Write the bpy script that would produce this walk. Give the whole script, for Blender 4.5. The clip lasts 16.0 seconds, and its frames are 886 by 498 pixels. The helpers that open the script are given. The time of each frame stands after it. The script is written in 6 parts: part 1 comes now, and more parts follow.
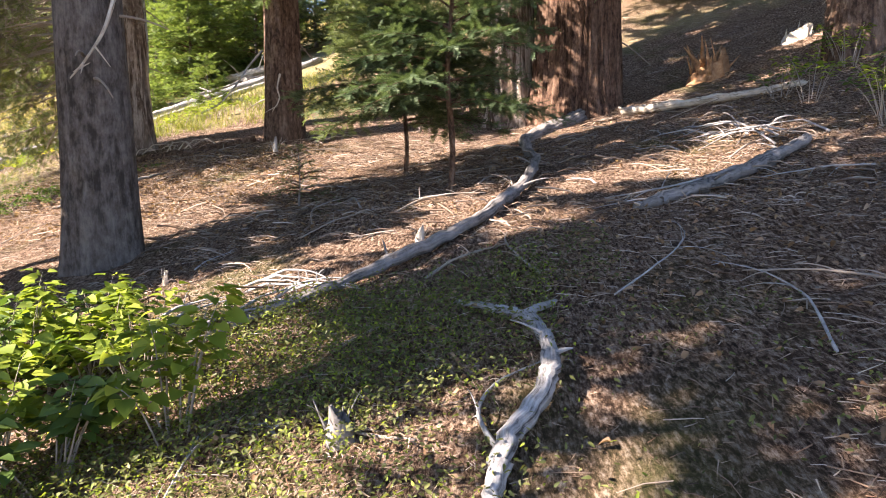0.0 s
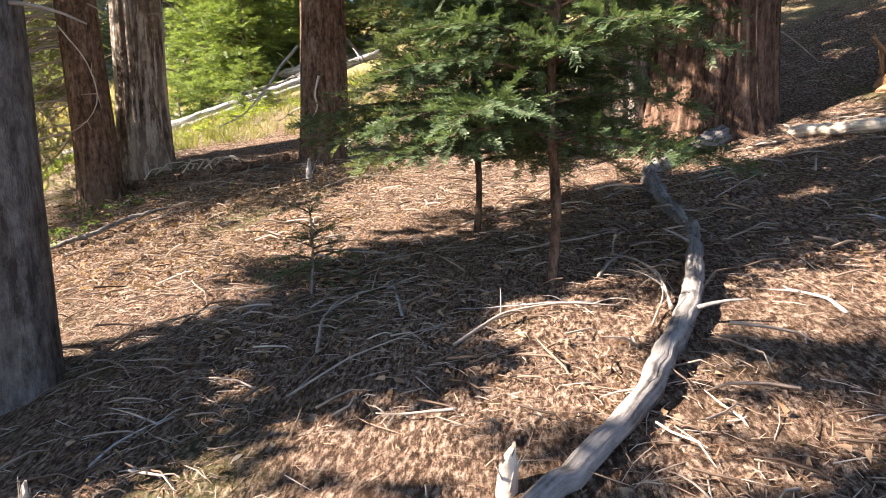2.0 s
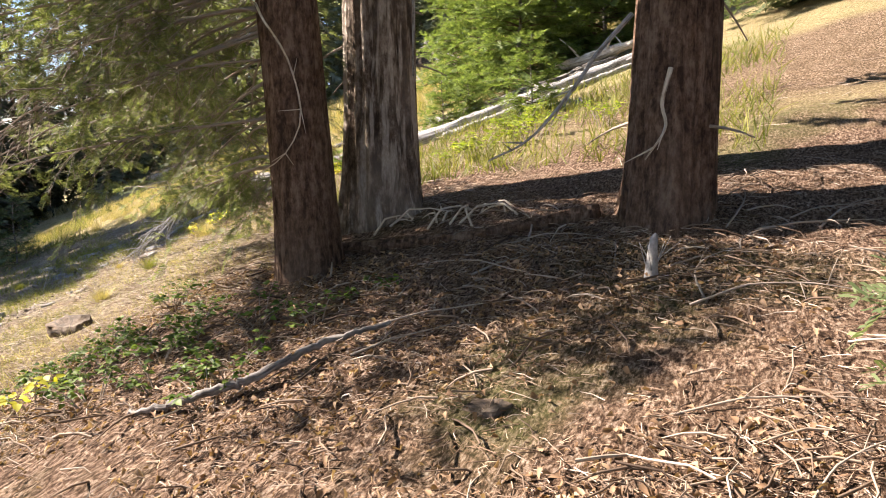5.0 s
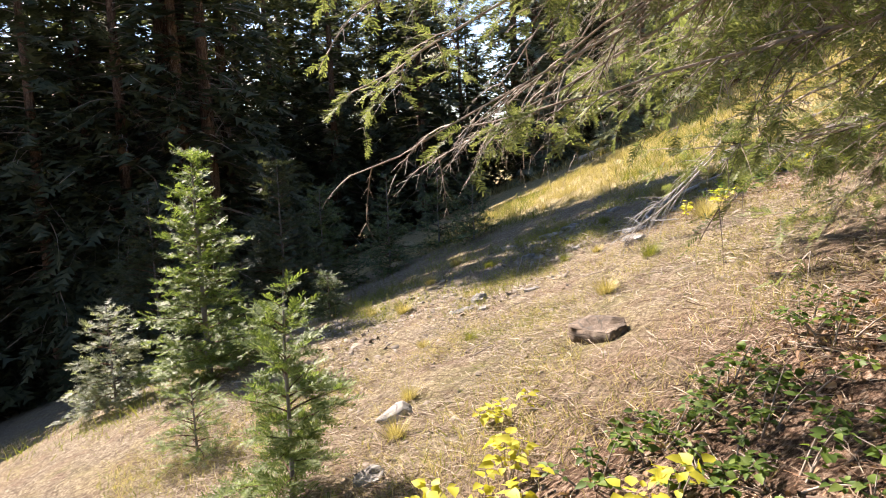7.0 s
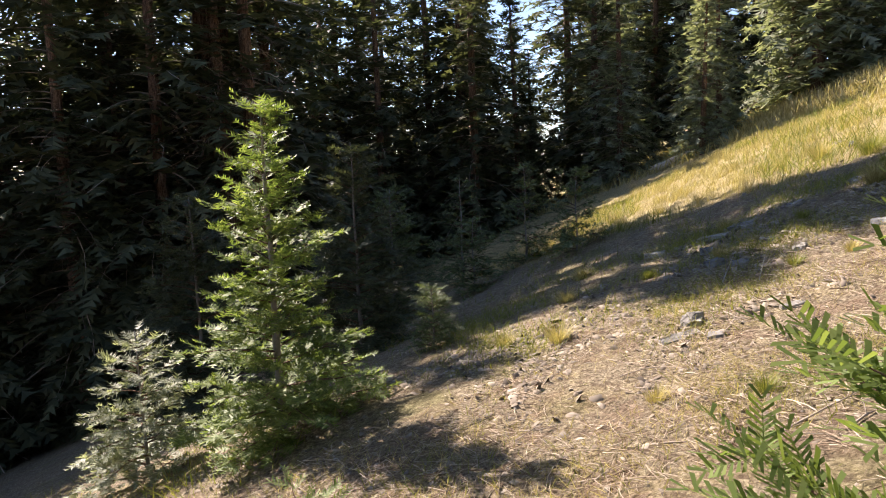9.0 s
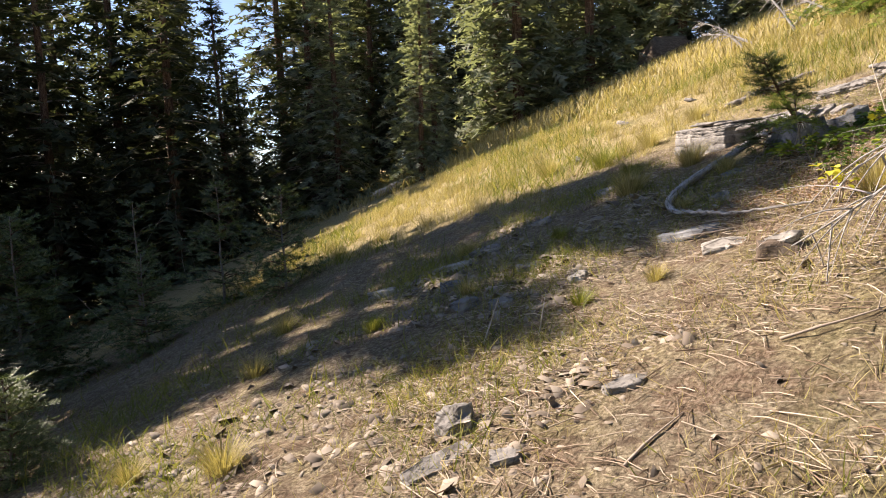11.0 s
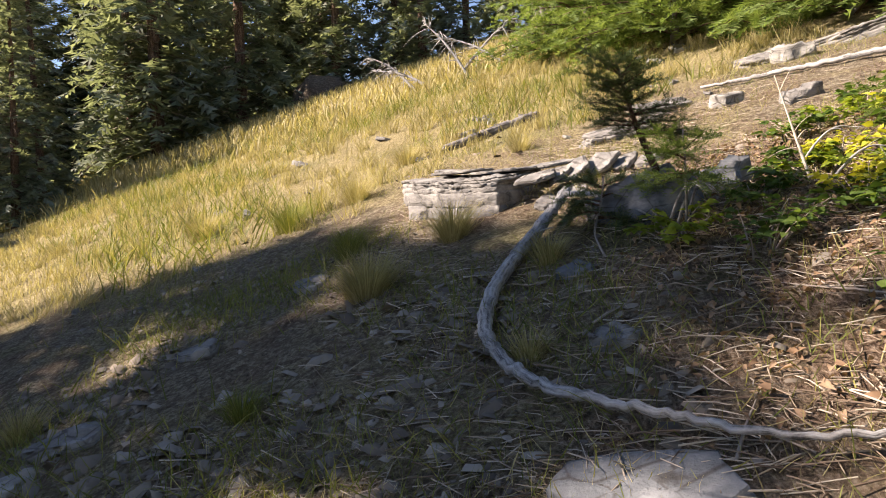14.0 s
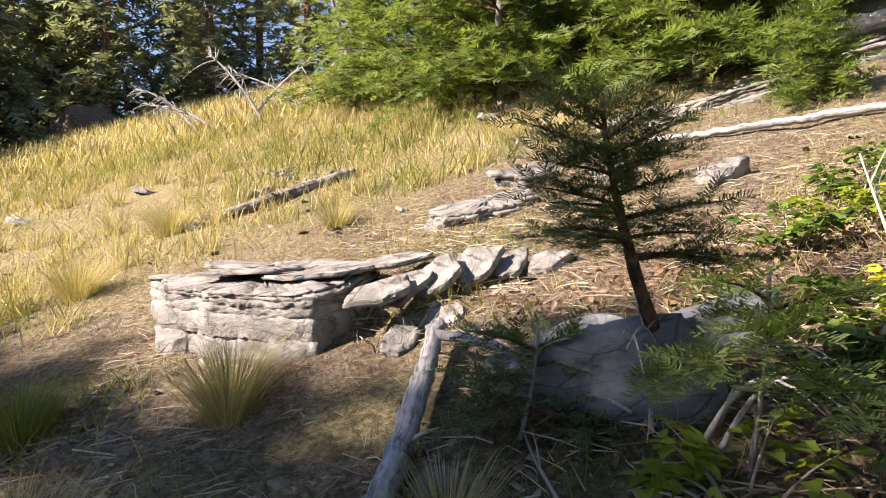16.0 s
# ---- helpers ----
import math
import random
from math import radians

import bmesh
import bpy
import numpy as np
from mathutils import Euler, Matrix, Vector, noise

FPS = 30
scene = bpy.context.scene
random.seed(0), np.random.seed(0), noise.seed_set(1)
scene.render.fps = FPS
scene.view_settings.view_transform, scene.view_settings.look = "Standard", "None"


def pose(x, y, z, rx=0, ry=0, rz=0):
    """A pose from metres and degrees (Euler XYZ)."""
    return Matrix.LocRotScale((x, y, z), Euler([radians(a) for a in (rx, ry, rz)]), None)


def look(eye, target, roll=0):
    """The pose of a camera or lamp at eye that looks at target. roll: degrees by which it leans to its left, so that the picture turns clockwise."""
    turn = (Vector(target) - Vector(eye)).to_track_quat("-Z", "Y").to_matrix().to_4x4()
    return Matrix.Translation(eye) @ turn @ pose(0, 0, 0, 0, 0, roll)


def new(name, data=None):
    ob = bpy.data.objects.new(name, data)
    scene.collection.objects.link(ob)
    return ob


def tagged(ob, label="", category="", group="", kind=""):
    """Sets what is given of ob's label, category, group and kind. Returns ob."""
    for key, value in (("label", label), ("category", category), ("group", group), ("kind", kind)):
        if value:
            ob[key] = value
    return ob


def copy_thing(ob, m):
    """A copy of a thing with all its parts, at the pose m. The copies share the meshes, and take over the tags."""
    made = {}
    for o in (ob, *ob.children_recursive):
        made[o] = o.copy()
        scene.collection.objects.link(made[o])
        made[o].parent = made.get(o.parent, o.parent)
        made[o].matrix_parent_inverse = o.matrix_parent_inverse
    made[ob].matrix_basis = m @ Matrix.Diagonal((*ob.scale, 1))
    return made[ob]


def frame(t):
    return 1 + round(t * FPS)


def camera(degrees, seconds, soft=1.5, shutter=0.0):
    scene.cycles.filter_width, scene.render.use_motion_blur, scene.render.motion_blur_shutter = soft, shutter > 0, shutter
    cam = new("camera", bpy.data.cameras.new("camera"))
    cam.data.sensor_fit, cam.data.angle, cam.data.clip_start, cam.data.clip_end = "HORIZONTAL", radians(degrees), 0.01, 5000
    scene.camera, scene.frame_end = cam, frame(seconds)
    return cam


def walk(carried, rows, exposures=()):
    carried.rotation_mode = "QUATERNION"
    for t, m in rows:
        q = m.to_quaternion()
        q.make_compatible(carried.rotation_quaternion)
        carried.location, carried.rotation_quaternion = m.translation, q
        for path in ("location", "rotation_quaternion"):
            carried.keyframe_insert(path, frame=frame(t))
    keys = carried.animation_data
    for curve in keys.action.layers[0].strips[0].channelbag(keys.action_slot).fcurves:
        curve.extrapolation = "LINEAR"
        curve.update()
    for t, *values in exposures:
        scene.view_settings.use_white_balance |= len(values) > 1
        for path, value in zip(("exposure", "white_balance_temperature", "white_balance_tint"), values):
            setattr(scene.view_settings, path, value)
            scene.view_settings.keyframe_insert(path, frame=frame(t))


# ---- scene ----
cam = camera(65.87, 16.0, soft=1.0)
ROWS = [
    (0, 0.000, 0.000, 1.400, 0.00, -6.74, 0.38),
    (0.5, -0.012, 0.565, 1.588, 1.17, -7.03, 0.22),
    (1, -0.123, 1.164, 1.603, 2.72, -7.30, 0.34),
    (1.5, -0.120, 1.663, 1.684, 4.27, -7.58, 0.36),
    (2, -0.136, 2.245, 1.847, 5.76, -7.73, 0.10),
    (2.5, -0.204, 2.880, 1.809, 7.52, -7.18, 0.14),
    (3, -0.472, 3.550, 2.095, 7.58, -6.60, -0.13),
    (3.2, -0.572, 3.769, 2.159, 8.14, -6.60, -0.10),
    (5.3, -1.830, 5.679, 2.263, 32.61, -8.70, 0.42),
    (5.5, -2.032, 5.754, 2.251, 36.45, -8.54, 0.98),
    (6, -2.639, 5.996, 2.103, 45.28, -9.07, 1.34),
    (6.5, -3.251, 6.093, 2.064, 53.77, -9.34, 1.46),
    (7, -4.005, 6.178, 1.966, 59.46, -9.38, 1.71),
    (7.5, -4.809, 6.230, 1.776, 63.59, -8.90, 2.14),
    (8, -5.567, 6.220, 1.520, 66.17, -7.91, 2.38),
    (8.2, -5.853, 6.269, 1.476, 65.87, -7.75, 2.38),
    (9.2, -7.3, 6.48, 1.28, 60.0, -7.1, 2.3),
    (10.3, -8.423, 7.707, 1.128, 47.04, -6.26, 2.24),
    (10.5, -8.607, 7.883, 1.137, 44.64, -5.98, 2.25),
    (11, -8.992, 8.339, 1.036, 38.99, -5.38, 2.13),
    (11.5, -9.347, 8.824, 1.130, 33.74, -5.22, 2.15),
    (12, -9.817, 9.459, 1.146, 28.79, -4.26, 1.89),
    (12.5, -10.080, 9.989, 1.115, 23.58, -3.46, 1.99),
    (13, -10.358, 10.443, 1.281, 18.71, -3.45, 1.84),
    (13.5, -10.716, 10.921, 1.298, 14.52, -3.39, 1.88),
    (14, -10.848, 11.398, 1.331, 10.34, -3.13, 1.65),
    (14.5, -11.009, 11.895, 1.327, 6.54, -2.74, 1.81),
    (15, -11.145, 12.387, 1.498, 2.26, -2.01, 1.28),
    (15.5, -11.122, 12.957, 1.621, -2.40, -1.06, 1.09),
    (16, -11.132, 13.374, 1.702, -6.80, 0.39, 0.86),
]
walk(cam, [(t, pose(x, y, z, 90 + pitch, roll, yaw)) for t, x, y, z, yaw, pitch, roll in ROWS],
     exposures=[(0.0, 2.58, 6800, 20), (3.0, 2.48, 6800, 17), (5.5, 2.12, 6850, 18), (8.0, 2.08, 6800, 20), (10.5, 1.66, 7150, 19), (13.5, 1.66, 7100, 19), (16.0, 1.84, 6950, 20)])

# ---- world and sun: clear autumn noon light from the downhill side ----
SUN_YAW, SUN_EL = 101.5, 36.0
world = bpy.data.worlds.new("sky")
scene.world = world
world.use_nodes = True
wn = world.node_tree.nodes
sky = wn.new("ShaderNodeTexSky")
sky.sky_type, sky.sun_disc = "NISHITA", False
sky.sun_elevation, sky.sun_rotation = radians(SUN_EL), radians(-SUN_YAW)
sky.altitude, sky.dust_density, sky.ozone_density = 1800, 0.4, 2.0
world.node_tree.links.new(sky.outputs[0], wn["Background"].inputs[0])
wn["Background"].inputs[1].default_value = 0.07
sun_data = bpy.data.lights.new("sun", "SUN")
sun_data.energy, sun_data.angle, sun_data.color = 5.0, radians(0.5), (1.0, 0.93, 0.82)
SUN_DIR = Vector((-math.sin(radians(SUN_YAW)) * math.cos(radians(SUN_EL)), math.cos(radians(SUN_YAW)) * math.cos(radians(SUN_EL)), math.sin(radians(SUN_EL))))
sun_ob = new("sun", sun_data)
sun_ob.matrix_world = look(SUN_DIR * 60, (0, 0, 0))


# ---- materials ----
def rgb(c):
    return (*c, 1.0)


class Nodes:
    """Shorthand for building a node material."""

    def __init__(self, name):
        self.m = bpy.data.materials.new(name)
        self.m.use_nodes = True
        self.t = self.m.node_tree
        self.p = self.t.nodes["Principled BSDF"]
        self.out = self.t.nodes["Material Output"]

    def node(self, kind, **values):
        n = self.t.nodes.new(kind)
        for k, v in values.items():
            if k in n.inputs:
                n.inputs[k].default_value = v
        return n

    def link(self, a, b):
        self.t.links.new(a, b)

    def coords(self, scale=(1, 1, 1), local=True):
        c = self.t.nodes.new("ShaderNodeTexCoord")
        mp = self.t.nodes.new("ShaderNodeMapping")
        mp.inputs["Scale"].default_value = scale
        self.link(c.outputs["Object"], mp.inputs[0])
        return mp.outputs[0]

    def noise(self, co, scale, detail=4, rough=0.6):
        n = self.node("ShaderNodeTexNoise", Scale=scale, Detail=detail, Roughness=rough)
        self.link(co, n.inputs["Vector"])
        return n.outputs["Fac"]

    def ramp(self, fac, stops):
        r = self.t.nodes.new("ShaderNodeValToRGB")
        e = r.color_ramp.elements
        e[0].position, e[0].color = stops[0][0], rgb(stops[0][1])
        e[1].position, e[1].color = stops[-1][0], rgb(stops[-1][1])
        for pos, col in stops[1:-1]:
            x = e.new(pos)
            x.color = rgb(col)
        self.link(fac, r.inputs[0])
        return r.outputs[0]

    def mix(self, fac, a, b, mode="MIX"):
        n = self.t.nodes.new("ShaderNodeMix")
        n.data_type, n.blend_type = "RGBA", mode
        for sock, v in ((n.inputs[0], fac), (n.inputs[6], a), (n.inputs[7], b)):
            if isinstance(v, (int, float)):
                sock.default_value = v
            elif isinstance(v, tuple):
                sock.default_value = rgb(v)
            else:
                self.link(v, sock)
        return n.outputs[2]

    def math(self, op, a, b=0.0, c=0.0):
        n = self.t.nodes.new("ShaderNodeMath")
        n.operation = op
        for sock, v in zip(n.inputs, (a, b, c)):
            if isinstance(v, (int, float)):
                sock.default_value = v
            else:
                self.link(v, sock)
        return n.outputs[0]

    def bump(self, height, strength=0.5, distance=0.02):
        b = self.node("ShaderNodeBump", Strength=strength, Distance=distance)
        self.link(height, b.inputs["Height"])
        self.link(b.outputs[0], self.p.inputs["Normal"])

    def island(self):
        return self.t.nodes.new("ShaderNodeNewGeometry").outputs["Random Per Island"]

    def finish(self, color, rough=0.85, spec=0.25):
        if isinstance(color, tuple):
            self.p.inputs["Base Color"].default_value = rgb(color)
        else:
            self.link(color, self.p.inputs["Base Color"])
        self.p.inputs["Roughness"].default_value = rough
        self.p.inputs["Specular IOR Level"].default_value = spec
        return self.m


def leaf_material(name, stops, through_light=0.4, rough=0.55, spec=0.3):
    """Foliage: colour varies leaf by leaf and patch by patch; some light passes through."""
    n = Nodes(name)
    patch = n.noise(n.coords(), 1.7, 2)
    f = n.math("ADD", n.math("MULTIPLY", n.island(), 0.6), n.math("MULTIPLY", patch, 0.4))
    col = n.ramp(f, stops)
    n.finish(col, rough, spec)
    tr = n.node("ShaderNodeBsdfTranslucent")
    n.link(n.mix(1.0, col, (1.0, 1.0, 0.55), "MULTIPLY"), tr.inputs[0])
    ms = n.node("ShaderNodeMixShader", Fac=through_light)
    n.link(n.p.outputs[0], ms.inputs[1])
    n.link(tr.outputs[0], ms.inputs[2])
    n.link(ms.outputs[0], n.out.inputs[0])
    return n.m


def bark_material(name, dark, mid, light, scale=9.0, patches=0.62, bare=None):
    n = Nodes(name)
    co = n.coords((1, 1, 0.16))
    plates = n.noise(n.coords((1, 1, 0.55)), scale * 3.2, 6, 0.7)
    ridges = n.math("ADD", n.math("MULTIPLY", n.noise(co, scale * 2.2, 6, 0.65), 0.5), n.math("MULTIPLY", plates, 0.5))
    big = n.noise(n.coords((1, 1, 0.5)), 2.1, 3)
    fine = n.noise(n.coords((1, 1, 0.4)), 60, 3)
    col = n.ramp(ridges, [(0.42, dark), (0.5, mid), (0.6, light)])
    col = n.mix(n.ramp(big, [(patches - 0.12, (0, 0, 0)), (patches + 0.1, (0.4, 0.4, 0.4))]), col, light)
    col = n.mix(n.math("MULTIPLY", fine, 0.35), col, dark)
    if bare:
        streak = n.noise(n.coords((1, 1, 0.1)), 6.5, 4, 0.6)
        col = n.mix(n.ramp(streak, [(0.545, (0, 0, 0)), (0.59, (0.9, 0.9, 0.9))]), col, n.mix(fine, bare, mid))
    n.bump(n.math("ADD", n.math("MULTIPLY", ridges, 1.0), n.math("MULTIPLY", fine, 0.25)), 1.0, 0.05)
    return n.finish(col, 0.92, 0.15)


def wood_material(name, dark, mid, light, grain=26.0, stretch=(1, 1, 1)):
    """Weathered wood with fine cracks."""
    n = Nodes(name)
    at_node = n.t.nodes.new("ShaderNodeAttribute")
    at_node.attribute_name = "grain"
    mp = n.node("ShaderNodeMapping")
    mp.inputs["Scale"].default_value = (1, 1, 0.07)
    n.link(at_node.outputs["Vector"], mp.inputs[0])
    g = n.math("ADD", n.math("MULTIPLY", n.noise(mp.outputs[0], grain * 2.4, 6, 0.7), 0.65), n.math("MULTIPLY", n.noise(n.coords(stretch), grain, 6, 0.7), 0.35))
    big = n.noise(n.coords(), 3.3, 3)
    col = n.ramp(g, [(0.4, dark), (0.48, mid), (0.62, light)])
    col = n.mix(n.ramp(big, [(0.42, (0, 0, 0)), (0.72, (0.45, 0.45, 0.45))]), col, mid)
    n.bump(g, 0.9, 0.012)
    return n.finish(col, 0.85, 0.2)


def stick_material(name, stops):
    n = Nodes(name)
    col = n.ramp(n.island(), stops)
    col = n.mix(n.math("MULTIPLY", n.noise(n.coords(), 45, 3), 0.5), col, (0.07, 0.05, 0.035))
    return n.finish(col, 0.8, 0.25)


def stone_material(name, dark, mid, light, band=14.0):
    n = Nodes(name)
    strata = n.noise(n.coords((0.55, 0.55, 1.5)), band, 6, 0.7)
    spot = n.noise(n.coords(), 5.0, 4)
    fine = n.noise(n.coords(), 70, 4)
    col = n.ramp(strata, [(0.3, dark), (0.5, mid), (0.7, light)])
    lich = n.ramp(spot, [(0.55, (0, 0, 0)), (0.66, (0.8, 0.8, 0.8))])
    col = n.mix(lich, col, light)
    col = n.mix(n.math("MULTIPLY", fine, 0.4), col, dark)
    crack = n.node("ShaderNodeTexVoronoi", Scale=4.5)
    crack.feature = "DISTANCE_TO_EDGE"
    n.link(n.coords((1.0, 1.0, 2.4)), crack.inputs["Vector"])
    col = n.mix(n.ramp(n.math("ADD", crack.outputs["Distance"], n.math("MULTIPLY", n.math("SUBTRACT", spot, 0.5), 0.16)), [(0.0, (0.75, 0.75, 0.75)), (0.035, (0, 0, 0))]), col, (0.05, 0.042, 0.035))
    n.bump(n.math("ADD", strata, n.math("MULTIPLY", fine, 0.35)), 0.7, 0.025)
    return n.finish(col, 0.85, 0.3)


def ground_material():
    """Forest floor of needles and rot under the trees, dry straw and broken slate on the open slope."""
    n = Nodes("ground")
    co = n.coords()
    fine = n.noise(co, 38, 8, 0.75)
    mid = n.noise(co, 5.5, 5, 0.65)
    big = n.noise(co, 0.9, 4, 0.6)
    needles = n.noise(n.coords((1.0, 0.35, 1.0)), 55, 6, 0.75)
    litter = n.ramp(needles, [(0.36, (0.025, 0.015, 0.01)), (0.46, (0.10, 0.06, 0.04)), (0.54, (0.32, 0.215, 0.15)), (0.66, (0.62, 0.50, 0.40))])
    litter = n.mix(n.ramp(mid, [(0.42, (0, 0, 0)), (0.66, (0.6, 0.6, 0.6))]), litter, (0.10, 0.06, 0.038))
    slate = n.ramp(fine, [(0.34, (0.06, 0.048, 0.038)), (0.5, (0.275, 0.225, 0.155)), (0.68, (0.55, 0.47, 0.35))])
    straw = n.ramp(fine, [(0.34, (0.09, 0.07, 0.035)), (0.5, (0.33, 0.265, 0.135)), (0.68, (0.60, 0.51, 0.31))])
    moss = n.ramp(fine, [(0.3, (0.03, 0.045, 0.012)), (0.7, (0.13, 0.16, 0.045))])
    sep = n.node("ShaderNodeSeparateXYZ")
    n.link(co, sep.inputs[0])
    x, y = sep.outputs[0], sep.outputs[1]
    wob = n.math("MULTIPLY", n.math("SUBTRACT", big, 0.5), 5.0)
    # open slope: beyond the line of old trees
    edge = n.math("ADD", n.math("ADD", n.math("MULTIPLY", x, -1.0), n.math("MULTIPLY", y, 0.16)), wob)
    open_slope = n.node("ShaderNodeMapRange")
    open_slope.inputs["From Min"].default_value, open_slope.inputs["From Max"].default_value = 7.3, 9.3
    n.link(edge, open_slope.inputs[0])
    # meadow: further up and across
    medge = n.math("ADD", n.math("ADD", n.math("MULTIPLY", x, -0.45), n.math("MULTIPLY", y, 0.9)), n.math("MULTIPLY", wob, 0.5))
    meadow = n.node("ShaderNodeMapRange")
    meadow.inputs["From Min"].default_value, meadow.inputs["From Max"].default_value = 21.2, 22.4
    n.link(medge, meadow.inputs[0])
    near_meadow = n.ramp(n.noise(co, 1.4, 4), [(0.45, (0, 0, 0)), (0.6, (0.55, 0.55, 0.55))])
    slope = n.mix(near_meadow, slate, straw)
    soil = n.ramp(n.noise(co, 13, 6, 0.7), [(0.4, (1, 1, 1)), (0.52, (0, 0, 0))])
    slope = n.mix(n.math("MULTIPLY", soil, 0.75), slope, (0.12, 0.082, 0.058))
    slope = n.mix(n.math("MULTIPLY", n.ramp(n.noise(co, 2.6, 4), [(0.5, (0, 0, 0)), (0.62, (1, 1, 1))]), 0.55), slope, litter)
    col = n.mix(open_slope.outputs[0], litter, slope)
    col = n.mix(meadow.outputs[0], col, straw)
    back = n.node("ShaderNodeMapRange")
    back.inputs["From Min"].default_value, back.inputs["From Max"].default_value = 11.5, 13.5
    n.link(n.math("ADD", y, wob), back.inputs[0])
    col = n.mix(n.math("MULTIPLY", back.outputs[0], n.math("SUBTRACT", 1.0, open_slope.outputs[0])), col, straw)
    hollow = n.node("ShaderNodeMapRange")
    hollow.inputs["From Min"].default_value, hollow.inputs["From Max"].default_value = -10.9, -10.1
    n.link(n.math("ADD", x, n.math("MULTIPLY", wob, 0.2)), hollow.inputs[0])
    hollow_up = n.node("ShaderNodeMapRange")
    hollow_up.inputs["From Min"].default_value, hollow_up.inputs["From Max"].default_value = -1.9, -1.3
    n.link(n.math("SUBTRACT", n.math("MULTIPLY", wob, 0.15), n.math("ABSOLUTE", n.math("SUBTRACT", y, 14.6))), hollow_up.inputs[0])
    col = n.mix(n.math("MULTIPLY", n.math("MULTIPLY", hollow.outputs[0], hollow_up.outputs[0]), 0.85), col, litter)
    green = n.ramp(n.noise(co, 0.7, 3), [(0.55, (0, 0, 0)), (0.7, (0.5, 0.5, 0.5))])
    col = n.mix(green, col, moss)
    n.bump(n.math("ADD", n.math("ADD", fine, n.math("MULTIPLY", needles, 0.8)), n.math("MULTIPLY", mid, 1.4)), 1.0, 0.05)
    return n.finish(col, 0.95, 0.1)


M_GROUND = ground_material()
M_BARK_GREY = bark_material("bark_grey_fir", (0.05, 0.041, 0.035), (0.13, 0.11, 0.097), (0.23, 0.2, 0.18), 6.0)
M_BARK_BROWN = bark_material("bark_brown_hemlock", (0.05, 0.03, 0.021), (0.15, 0.092, 0.063), (0.27, 0.19, 0.14), 8.0)
M_BARK_STRIP = bark_material("bark_stripped", (0.05, 0.034, 0.025), (0.16, 0.115, 0.085), (0.46, 0.39, 0.33), 5.0, 0.56, (0.72, 0.64, 0.56))
M_BARK_RED = bark_material("bark_old_red", (0.035, 0.02, 0.014), (0.13, 0.075, 0.05), (0.26, 0.165, 0.115), 7.0)
M_DRIFT = wood_material("wood_silver", (0.06, 0.055, 0.052), (0.28, 0.265, 0.255), (0.52, 0.5, 0.48))
M_LOGBARK = wood_material("wood_log_bark", (0.05, 0.045, 0.042), (0.17, 0.155, 0.145), (0.32, 0.29, 0.27), 18)
M_ROT = wood_material("wood_rotten_orange", (0.06, 0.026, 0.013), (0.3, 0.155, 0.075), (0.58, 0.38, 0.22), 14)
M_PALEWOOD = wood_material("wood_pale_broken", (0.22, 0.17, 0.12), (0.52, 0.44, 0.35), (0.72, 0.65, 0.55), 20)
M_DEADTWIG = stick_material("dead_twig", [(0.0, (0.16, 0.12, 0.095)), (0.5, (0.33, 0.27, 0.22)), (1.0, (0.52, 0.46, 0.40))])
M_STICKS = stick_material("litter_sticks", [(0.0, (0.07, 0.042, 0.03)), (0.35, (0.25, 0.165, 0.115)), (0.7, (0.42, 0.31, 0.23)), (1.0, (0.66, 0.56, 0.47))])
M_DARKSTICKS = stick_material("dark_litter_twigs", [(0.0, (0.06, 0.038, 0.028)), (0.5, (0.2, 0.14, 0.1)), (0.85, (0.4, 0.31, 0.24)), (1.0, (0.66, 0.57, 0.48))])
M_NEEDLES = stick_material("fallen_needles", [(0.0, (0.16, 0.08, 0.045)), (0.5, (0.4, 0.24, 0.145)), (1.0, (0.68, 0.53, 0.39))])
M_STONE = stone_material("slate_grey", (0.10, 0.095, 0.09), (0.22, 0.205, 0.19), (0.38, 0.355, 0.325))
M_STONE_BLUE = stone_material("slate_blue", (0.09, 0.095, 0.105), (0.16, 0.165, 0.172), (0.28, 0.282, 0.285), 9)
# dark brown slate; on the brown-faced stone this colour holds its shade
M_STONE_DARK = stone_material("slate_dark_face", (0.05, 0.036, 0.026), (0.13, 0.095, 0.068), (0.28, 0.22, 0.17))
M_STONE_PALE = stone_material("stone_pale", (0.16, 0.148, 0.13), (0.29, 0.272, 0.245), (0.43, 0.41, 0.375))
M_FIR = leaf_material("fir_green", [(0.0, (0.03, 0.05, 0.022)), (0.5, (0.105, 0.14, 0.062)), (1.0, (0.26, 0.31, 0.15))])
M_FIR_BRIGHT = leaf_material("fir_bright", [(0.0, (0.06, 0.10, 0.025)), (0.5, (0.15, 0.21, 0.06)), (1.0, (0.3, 0.36, 0.13))], 0.5)
M_FIR_YOUNG = leaf_material("fir_young", [(0.0, (0.03, 0.055, 0.026)), (0.5, (0.085, 0.13, 0.06)), (1.0, (0.22, 0.28, 0.14))], 0.35)
M_FIR_DARK = leaf_material("fir_dark", [(0.0, (0.03, 0.04, 0.024)), (0.5, (0.075, 0.09, 0.05)), (1.0, (0.17, 0.18, 0.105))], 0.4)
M_DEADBOUGH = stick_material("dead_bough_brown", [(0.0, (0.10, 0.07, 0.052)), (0.5, (0.22, 0.165, 0.125)), (1.0, (0.36, 0.29, 0.23))])
M_FIR_GREY = leaf_material("fir_silver", [(0.0, (0.09, 0.11, 0.075)), (0.5, (0.21, 0.24, 0.17)), (1.0, (0.4, 0.43, 0.32))], 0.5)
